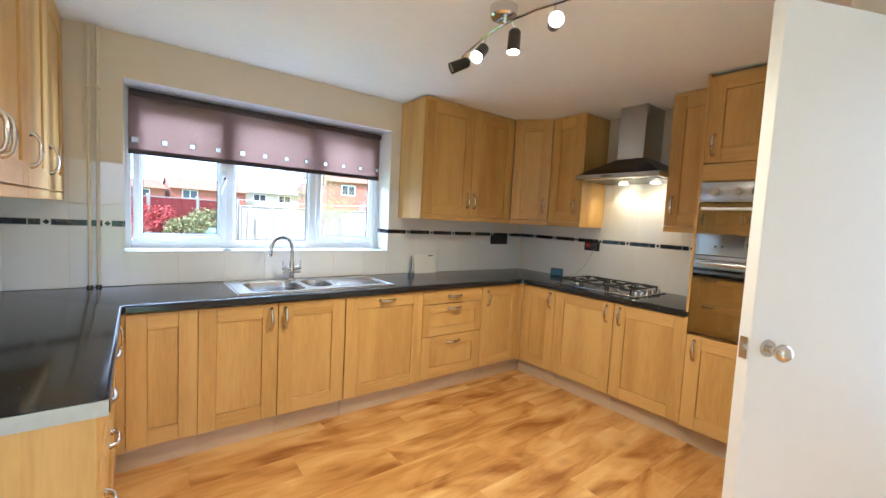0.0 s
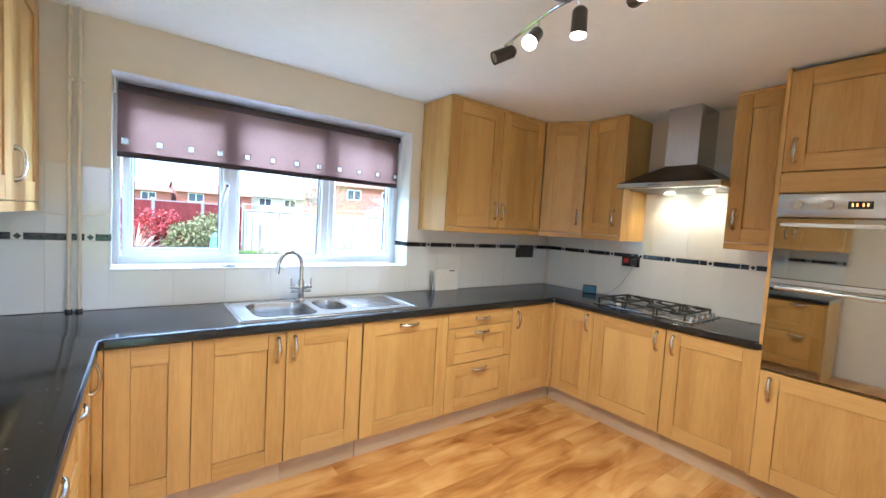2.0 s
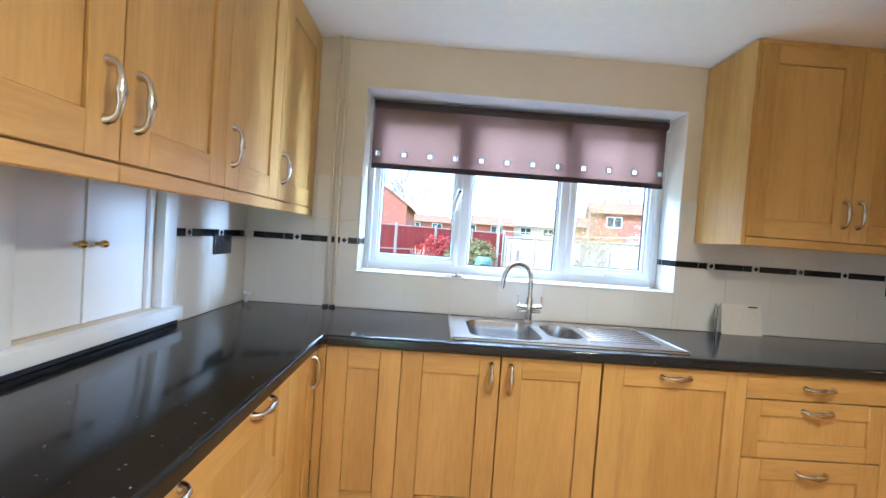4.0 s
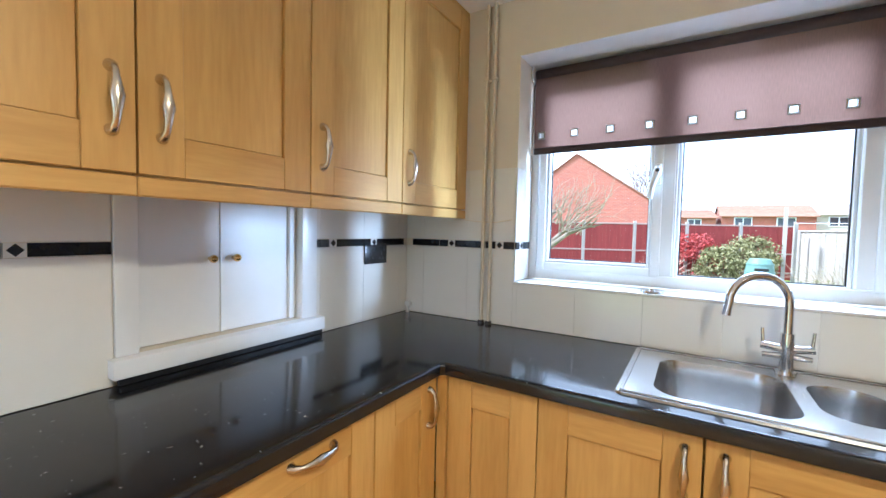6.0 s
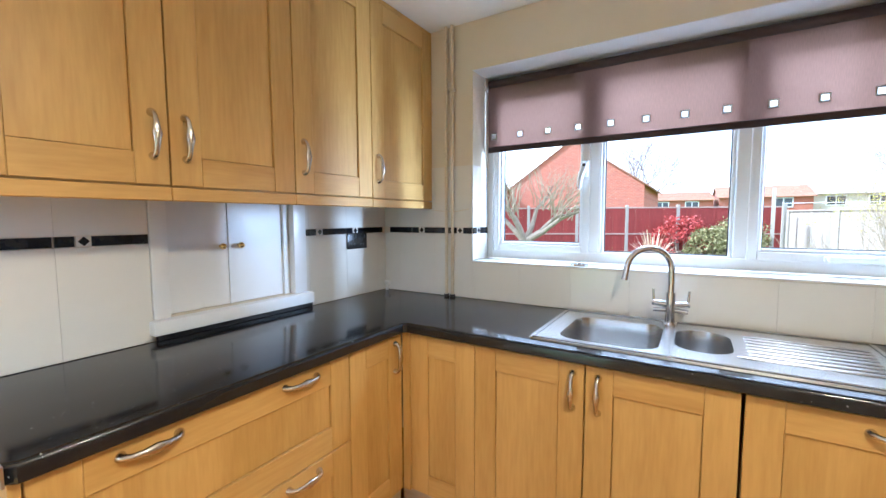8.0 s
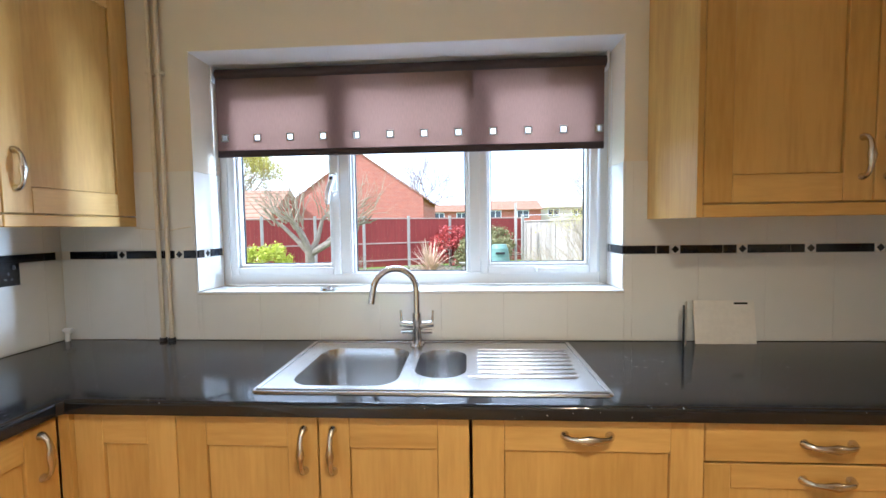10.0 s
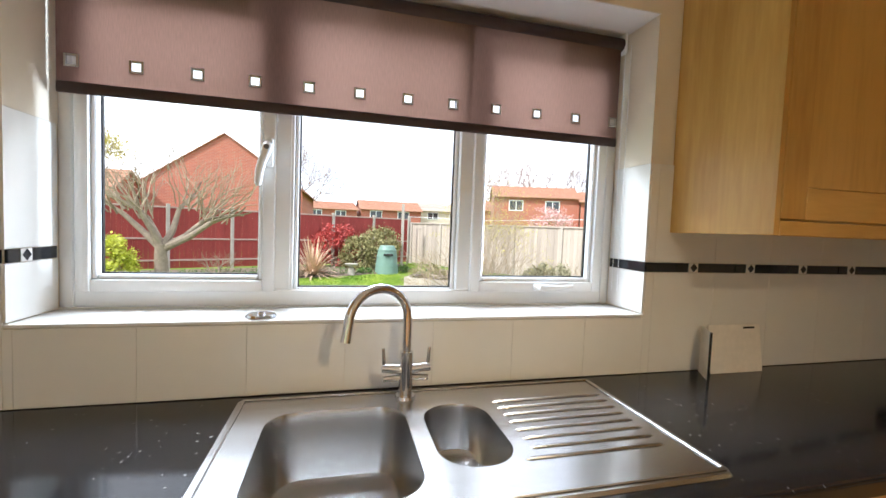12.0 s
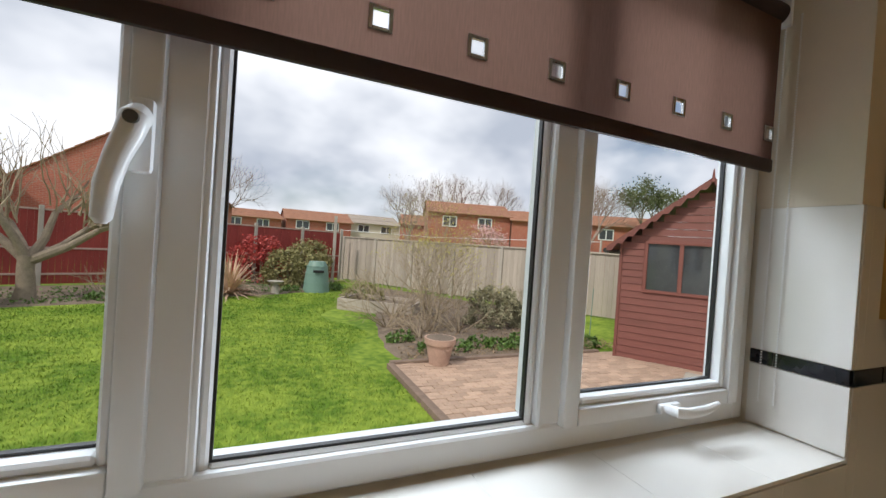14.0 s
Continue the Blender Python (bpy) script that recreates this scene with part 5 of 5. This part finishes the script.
# shed with a window in its gable
sd = thing("garden_shed", pose(6.36, 4.72, GZ, 0, 0, math.degrees(math.atan2(-0.835, 0.55))), "red-brown shiplap garden shed with a felted gable roof", "shed")
SW, SE, SA, SD = 2.5, 2.0, 2.95, 2.2
rows_ = 17
bh = SE / rows_
wx0, wx1, wz0, wz1 = 0.42, 1.38, 1.22, 1.98
for i in range(rows_ + 8):
    z = i * bh
    if z < SE:
        segs = [(0, SW)]
    else:
        k = (z + bh - SE) / (SA - SE) * SW / 2
        segs = [(k, SW - k)] if SW - 2 * k > 0.1 else []
    if z + bh > wz0 and z < wz1 and segs:
        a, b = segs[0]
        segs = [(a, max(a, wx0)), (min(b, wx1), b)]
    for a, b in segs:
        if b - a > 0.02:
            bm = bmesh.new()
            v = [bm.verts.new(p) for p in ((a, -0.012, z), (b, -0.012, z), (b, 0.0, z + bh - 0.004), (a, 0.0, z + bh - 0.004), (a, 0.02, z), (b, 0.02, z), (b, 0.02, z + bh - 0.004), (a, 0.02, z + bh - 0.004))]
            for f in ((0, 1, 2, 3), (5, 4, 7, 6), (1, 5, 6, 2), (4, 0, 3, 7), (3, 2, 6, 7), (4, 5, 1, 0)):
                bm.faces.new([v[j] for j in f])
            part("board", bm, M_SHED, sd)
part("side_wall", B(0.0, 0.03, 0.021, SD, 0, SE), M_SHED, sd)
part("far_wall", B(SW - 0.03, SW, 0.021, SD, 0, SE), M_SHED, sd)
part("back_wall", B(0.03, SW - 0.03, SD - 0.03, SD, 0, SE), M_SHED, sd)
w = part("window", B(wx0, wx1, 0.012, 0.02, wz0, wz1), M_SGLASS, sd, "dark glass shed window")
bm = bmesh.new()
for a in ((wx0 - 0.05, wx1 + 0.05, wz0 - 0.05, wz0), (wx0 - 0.05, wx1 + 0.05, wz1, wz1 + 0.05), (wx0 - 0.05, wx0, wz0, wz1), (wx1, wx1 + 0.05, wz0, wz1), ((wx0 + wx1) / 2 - 0.03, (wx0 + wx1) / 2 + 0.03, wz0, wz1)):
    box(bm, a[0], a[1], -0.035, 0.012, a[2], a[3], bevel=0.004)
part("frame", bm, M_SHED, w)
for s in (0, 1):
    bm = bmesh.new()
    x0, z0 = (-0.2, SE - 0.15) if s == 0 else (SW + 0.2, SE - 0.15)
    v = [bm.verts.new(p) for p in ((x0, -0.18, z0), (SW / 2, -0.18, SA + 0.03), (SW / 2, SD + 0.1, SA + 0.03), (x0, SD + 0.1, z0))]
    f = bm.faces.new(v)
    r = bmesh.ops.extrude_face_region(bm, geom=[f])
    bmesh.ops.translate(bm, verts=[g for g in r["geom"] if isinstance(g, bmesh.types.BMVert)], vec=(0, 0, 0.05))
    part("roof", bm, M_SHED, sd)
    bm = bmesh.new()
    k = 9
    for i in range(k):
        t0, t1 = i / k, (i + 1) / k
        pa = Vector((x0, -0.2, z0 + 0.05)).lerp(Vector((SW / 2, -0.2, SA + 0.08)), t0)
        pb = Vector((x0, -0.2, z0 + 0.05)).lerp(Vector((SW / 2, -0.2, SA + 0.08)), t1)
        pm = (pa + pb) / 2
        vv = [bm.verts.new(p) for p in (pa, pb, pb - Vector((0, 0, 0.07)), pm - Vector((0, 0, 0.13)), pa - Vector((0, 0, 0.07)))]
        ff = bm.faces.new(vv)
        r = bmesh.ops.extrude_face_region(bm, geom=[ff])
        bmesh.ops.translate(bm, verts=[g for g in r["geom"] if isinstance(g, bmesh.types.BMVert)], vec=(0, 0.018, 0))
    part("bargeboard", bm, M_SHED, sd, "scalloped bargeboard")
part("finial", cyl(bmesh.new(), (SW / 2, -0.2, SA), (SW / 2, -0.2, SA + 0.2), 0.03, 0.008, 8), M_SHED, sd)

part("gutter", cyl(bmesh.new(), (-0.22, -0.15, SE - 0.17), (-0.22, SD, SE - 0.17), 0.045, seg=10), M_PLASTIC, sd, "black plastic gutter")
part("corner_board", B(-0.014, 0.035, -0.03, -0.013, 0, SE - 0.02, bevel=0.003), M_SHED, sd)
dc = thing("drain_cover", pose(6.5, 3.3, GZ + 0.036, 0, 0, 30), "grey plastic drain cover on the patio", "drain cover")
part("plate", B(-0.25, 0.25, -0.2, 0.2, 0, 0.05, bevel=0.008), M_STONE, dc)

# wire plant frame and canes in the side border
ob_ = thing("wire_obelisk", pose(6.15, 5.75, GZ), "pale wire plant support standing in the border", "plant support")
bm = bmesh.new()
for k in range(7):
    a = 6.283 * k / 7
    tube(bm, [(0.20 * math.cos(a), 0.20 * math.sin(a), -0.02), (0.16 * math.cos(a), 0.16 * math.sin(a), 0.35), (0.10 * math.cos(a), 0.10 * math.sin(a), 0.62), (0.14 * math.cos(a), 0.14 * math.sin(a), 0.80), (0.05 * math.cos(a), 0.05 * math.sin(a), 0.98), (0.0, 0.0, 1.06)], 0.004, 5)
part("wires", bm, M_STONE, ob_)
for x, y, hh in ((6.75, 6.1, 1.15), (6.95, 5.9, 1.05), (5.75, 6.2, 1.1)):
    cn = thing("garden_cane", pose(x, y, GZ), "thin green cane standing in the border", "cane", "canes")
    part("cane", tube(bmesh.new(), [(0, 0, -0.05), (0.01, 0.0, hh * 0.5), (0.03, 0.01, hh)], 0.009, 6), M_BIN, cn)

# ---- houses and trees beyond ----


def house(m, w, d, eave, ridge, label, wall, wins=(), roof=None, along=True):
    """A gabled house: width w along x, depth d along y, ridge along x (or along y)."""
    h = thing("house", m, label, "house", "houses beyond the garden")
    bm = bmesh.new()
    if along:
        prof = [(0, 0), (d, 0), (d, eave), (d / 2, ridge), (0, eave)]
        a = [bm.verts.new((0, y, z)) for y, z in prof]
        b = [bm.verts.new((w, y, z)) for y, z in prof]
    else:
        prof = [(0, 0), (w, 0), (w, eave), (w / 2, ridge), (0, eave)]
        a = [bm.verts.new((x, 0, z)) for x, z in prof]
        b = [bm.verts.new((x, d, z)) for x, z in prof]
    bm.faces.new(a)
    bm.faces.new(b)
    for i in range(5):
        bm.faces.new((a[i], a[(i + 1) % 5], b[(i + 1) % 5], b[i]))
    part("wall", bm, wall, h)
    bm = bmesh.new()
    L, run, half = (w, d, d / 2) if along else (d, w, w / 2)
    o = 0.3
    slope = math.atan2(ridge - eave, half)
    n_ = max(6, int(half / 0.3))
    for s in (0, 1):
        for i in range(n_):
            t0, t1 = i / n_, (i + 1) / n_
            u0, z0 = -o + (half + o) * t0, eave + (ridge - eave) * ((half + o) * t0 - o) / half
            u1, z1 = -o + (half + o) * t1, eave + (ridge - eave) * ((half + o) * t1 - o) / half
            if s:
                u0, u1 = run - u0, run - u1
            q = [(u0, z0 + 0.09), (u1, z1 + 0.05), (u1, z1 + 0.01), (u0, z0 + 0.01)]
            va = [bm.verts.new((-o * 0.6, u, z) if along else (u, -o * 0.3, z)) for u, z in q]
            vb = [bm.verts.new((L + o * 0.6, u, z) if along else (u, L + o * 0.3, z)) for u, z in q]
            bm.faces.new(va)
            bm.faces.new(vb)
            for k in range(4):
                bm.faces.new((va[k], va[(k + 1) % 4], vb[(k + 1) % 4], vb[k]))
    part("roof", bm, roof or M_ROOF, h)
    for x, z, ww, hh in wins:
        g = part("window", B(x, x + ww, -0.06, 0.02, z, z + hh), M_UPVC, h)
        part("pane", B(x + 0.08, x + ww / 2 - 0.04, -0.07, -0.05, z + 0.08, z + hh - 0.08), M_SGLASS, g)
        part("pane", B(x + ww / 2 + 0.04, x + ww - 0.08, -0.07, -0.05, z + 0.08, z + hh - 0.08), M_SGLASS, g)
    return h


house(pose(-8.9, 22, GZ), 7.6, 9, 3.35, 6.0, "red brick house gable with tiled roof", M_BRICK, along=False)
house(pose(-21, 18.6, GZ), 12.0, 5, 2.1, 3.75, "low brick garage with orange tiled roof behind the fence", M_BRICK)
house(pose(-3.5, 45, GZ, 0, 0, 8), 6.0, 7, 3.3, 4.2, "far red brick house with tiled roof", M_BRICK, ((1.0, 2.35, 1.2, 0.8), (3.6, 2.35, 1.2, 0.8)))
house(pose(2.9, 46, GZ, 0, 0, 3), 7.0, 6, 3.5, 4.6, "far red brick house with tiled roof", M_BRICK, ((1.0, 2.45, 1.4, 0.9), (4.2, 2.45, 1.4, 0.9)))
house(pose(10.2, 48, GZ), 6.0, 7, 3.7, 4.8, "far cream rendered house with grey roof", M_WHITEW, ((0.8, 2.6, 1.4, 0.9), (3.6, 2.6, 1.4, 0.9)), M_GREY)
house(pose(14.0, 41, GZ, 0, 0, -20), 5.0, 7, 3.7, 4.9, "far red brick house with tiled roof", M_BRICK)
house(pose(13.2, 31, GZ, 0, 0, -18), 7.0, 6, 4.5, 5.6, "red brick terrace house behind the grey fence", M_BRICK, ((1.2, 3.3, 1.2, 0.9), (4.2, 3.3, 1.2, 0.9)))
house(pose(19.6, 28.2, GZ, 0, 0, -30), 12.0, 6, 4.2, 5.2, "red brick terrace house behind the grey fence", M_BRICK, ((2.0, 3.0, 1.2, 0.9), (7.0, 3.0, 1.2, 0.9)))


def tree(x, y, h, label, leaf=None, twig=None, count=3000, depth=4, size=0.06, spread=0.55):
    t = thing("tree", pose(x, y, GZ), label, "tree", "trees beyond the garden")
    tips = []
    part("trunk", tube(bmesh.new(), [(0, 0, -0.1), (0.05, 0, h * 0.16), (0, 0, h * 0.3)], [h * 0.024, h * 0.018, h * 0.015], 8), M_BARK, t)
    bm = bmesh.new()
    for i in range(5):
        a = 6.28 * i / 5 + random.random()
        grow(bm, Vector((0, 0, h * (0.26 + 0.03 * (i % 2)))), Vector((math.cos(a) * 0.7, math.sin(a) * 0.7, 1.1)), h * 0.235, h * 0.011, depth, spread, 3, 4, 0.12, tips)
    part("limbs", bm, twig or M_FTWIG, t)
    if leaf:
        foliage("crown", leaves(tips, count, h * 0.03, size), leaf, t)
    return t


random.seed(21)
tree(-15.5, 27, 9.0, "tall tree with fresh yellow-green spring leaf", M_BUDS, M_TWIG, 9000, 3, 0.08)
tree(-2.6, 33, 8.5, "bare tree behind the brick gable", depth=5)
tree(11.2, 30, 6.6, "bare rounded tree behind the fence", depth=5)
tree(21, 42, 11.0, "tall bare tree behind the terrace", depth=5)
tree(25, 41, 10.5, "tall bare tree behind the terrace", depth=5)
tree(29, 30, 10.0, "bare reddish tree behind the shed", depth=5)
tree(22, 22, 8.0, "bare tree behind the shed", depth=5)
tree(27, 21, 8.5, "dark green pine behind the shed", M_CONIF, M_BARK, 4500, 3, 0.10)
tree(17, 38, 9.5, "tall bare tree behind the terrace", depth=5)
tree(33, 36, 10.0, "bare tree behind the shed", depth=5)
tree(12.0, 18.5, 3.4, "small pink blossom tree behind the fence", M_PINK, M_TWIG, 2500, 3, 0.05)
wl_ = thing("washing_line", pose(0, 0, GZ), "thin washing line sagging across the garden", "washing line")
part("line", tube(bmesh.new(), [(3.6, 16.2, 2.05), (6.5, 13.4, 1.98), (9.6, 8.4, 2.12)], 0.008, 5), M_UPVC, wl_)
part("pole", cyl(bmesh.new(), (3.6, 16.2, 0), (3.6, 16.2, 2.1), 0.03, seg=10), M_POST, wl_)
part("pole", cyl(bmesh.new(), (9.6, 8.4, 0), (9.6, 8.4, 2.2), 0.03, seg=10), M_POST, wl_)
tagged(part("post", B(3.2, 3.3, 15.4, 15.5, GZ, 2.3), M_POST), "thin grey post by the red fence", "post")

# ---- tiles and planks ----


def tile_mesh(name, w, h, material, t=0.007, bevel=0.0004):
    return mesh_of(name, B(0, w, -t, 0, 0, h, bevel=bevel), material)


TILES = {}


def tile(w, h, parent, m, material=None):
    key = (round(w, 3), round(h, 3), material)
    if key not in TILES:
        TILES[key] = tile_mesh("tile", w - 0.0006, h - 0.0006, material or M_TILE)
    return piece("tile", TILES[key], parent, m)


DIA = bmesh.new()
box(DIA, -0.0105, 0.0105, -0.0078, -0.0015, -0.0105, 0.0105)
bmesh.ops.rotate(DIA, verts=DIA.verts, cent=(0, 0, 0), matrix=Matrix.Rotation(radians(45), 3, "Y"))
DIAMOND = mesh_of("tile", DIA, M_BLACK)
ROWS = ((0.9125, 0.3405), (1.288, 0.325))


def tiling(parent, base, u0, u1, start, rows, band=True, skip=(), shift=0.0):
    """Tiles along a wall from u0 to u1; base(u, z) gives the pose at a place on it."""
    for z, h in rows:
        u = start
        while u < u1 - 0.004:
            a, b = max(u, u0), min(u + 0.25, u1)
            for s0, s1, t0, t1 in skip:
                if a < s1 and b > s0 and z < t1 and z + h > t0:
                    if a >= s0 and b <= s1:
                        a = b
                    elif a < s0:
                        b = s0
                    else:
                        a = s1
            if b - a > 0.006:
                tile(b - a, h, parent, base(a, z))
            u += 0.25
    if not band:
        return
    u = start - 0.07 + shift
    zb, hb = 1.2545, 0.032
    while u < u1:
        for o, w, kind in ((0.0, 0.158, "bar"), (0.163, 0.046, "bar"), (0.231, 0.044, "diamond")):
            a, b = max(u + o, u0), min(u + o + w, u1)
            if any(a < s1 and b > s0 for s0, s1, t0, t1 in skip if t0 < 1.27 < t1):
                continue
            if kind == "bar" and b - a > 0.008:
                tile(b - a, hb, parent, base(a, zb), M_BLACK)
            elif kind == "diamond" and u0 + 0.022 < u + o < u1 - 0.022:
                tile(0.038, hb, parent, base(u + o - 0.019, zb))
                piece("tile", DIAMOND, parent, base(u + o, zb + hb / 2))
        u += 0.25


# backing of grout flush behind the tiles
bn = lambda u, z: pose(u, -0.0005, z)
tiling(wall_north, bn, XL + 0.008, WX0, -0.66, ROWS)
tiling(wall_north, bn, WX1, XR - 0.008, 1.59, ROWS, skip=((3.0, XR, 1.45, 2.0),))
tiling(wall_north, bn, WX0, WX1, 0.09 - 0.25, ((0.9125, 0.190),), band=False)
# window reveals and tiled sill
bl = lambda u, z: pose(WX0 + 0.0005, u, z, 0, 0, 90)
br = lambda u, z: pose(WX1 - 0.0005, -u, z, 0, 0, -90)
R2 = ((1.116, 0.137), (1.288, 0.325))
tiling(wall_north, bl, -0.006, 0.174, -0.076, R2, band=False)
tiling(wall_north, br, -0.174, 0.006, -0.244, R2, band=False)
for a, w_ in ((-0.174, 0.045), (-0.126, 0.13)):
    tile(w_, 0.032, wall_north, br(a, 1.2545), M_BLACK)
for a, w_ in ((0.004, 0.038), (0.083, 0.088)):
    tile(w_, 0.032, wall_north, bl(a, 1.2545), M_BLACK)
tile(0.038, 0.032, wall_north, bl(0.0435, 1.2545))
piece("tile", DIAMOND, wall_north, bl(0.0625, 1.2705))
u = WX0 + 0.0
for i in range(7):
    w = min(0.25, WX1 - u)
    if w > 0.02:
        piece("tile", tile_mesh("tile", w - 0.0006, 0.178, M_TILE), wall_north, Matrix.Translation((u, -0.006, WZ0 - 0.0055)) @ pose(0, 0, 0, -90, 0, 0))
    u += 0.25
# west wall
bw = lambda u, z: pose(XL + 0.0005, u, z, 0, 0, 90)
tiling(wall_west, bw, -1.735, -1.2575, -1.998, ROWS, shift=0.157)
tiling(wall_west, bw, -0.5975, -0.008, -0.828, ROWS, shift=0.157)
# east wall: behind the hob the tiles go up to the hood
be = lambda u, z: pose(XR - 0.0005, -u, z, 0, 0, -90)
tiling(wall_east, be, 0.008, 1.94, 0.04, (ROWS[0],), band=True)
tiling(wall_east, be, 0.955, 1.62, 0.79, ((1.288, 0.340), (1.6295, 0.335)), band=False)
tiling(wall_east, be, 0.008, 0.955, 0.04, ((1.288, 0.15),), band=False)
tiling(wall_east, be, 1.62, 1.94, 1.54, ((1.288, 0.15),), band=False)

# floor planks
PL = {}
pw = 0.192
y, row = YB, 0
while y < -0.02:
    x = XL - 0.02 - (row * 0.47) % 1.2
    while x < 3.48:
        a, b = max(x, XL), min(x + 1.2, 3.48)
        if b - a > 0.02:
            key = round(b - a, 2)
            if key not in PL:
                PL[key] = mesh_of("plank", B(0, key - 0.0008, 0.0004, pw - 0.0004, -0.008, 0, bevel=0.0006), M_FLOOR)
            piece("plank", PL[key], floor, pose(a, y, FL))
        x += 1.2
    y += pw
    row += 1

# brick patio
patio = tagged(part("patio", B(2.45, 9.5, 0.29, 5.0, GZ - 0.1, GZ + 0.012), M_SOIL), "tan block paved patio", kind="structure")
PV = mesh_of("brick", B(0, 0.190, 0, 0.090, -0.03, 0.0, bevel=0.006), M_PAVER)
rest, count = bmesh.new(), 0
yy, r_ = 0.35, 0
while yy < 4.9:
    xx = 2.5 + (0.1 if r_ % 2 else 0)
    if r_ % 2:
        box(rest, 2.5, 2.596, yy, yy + 0.096, GZ + 0.004, GZ + 0.034)
    while xx < 9.2:
        z = GZ + 0.035 + random.uniform(-0.004, 0.004)
        if yy > 3.0 and xx < 6.3 and count < 300:
            piece("brick", PV, patio, pose(xx, yy, z))
            count += 1
        else:
            box(rest, xx, xx + 0.190, yy, yy + 0.090, z - 0.03, z)
        xx += 0.2
    yy += 0.1
    r_ += 1
o = part("paving", rest, M_PAVER, patio)
o["kind"] = "stuff"
M_EDGE = plain("dark_edging_brick", (0.20, 0.14, 0.105), 0.9, vary=0.3, random_amt=0.4)
EDG = mesh_of("brick", B(0, 0.0995, 0, 0.10, -0.05, 0.03, bevel=0.004), M_EDGE)
for i in range(38):
    piece("brick", EDG, patio, pose(2.45 + i * 0.1, 4.93, GZ + 0.04))
for i in range(20):
    piece("brick", EDG, patio, pose(2.48, 2.9 + i * 0.1, GZ + 0.04, 0, 0, 90))
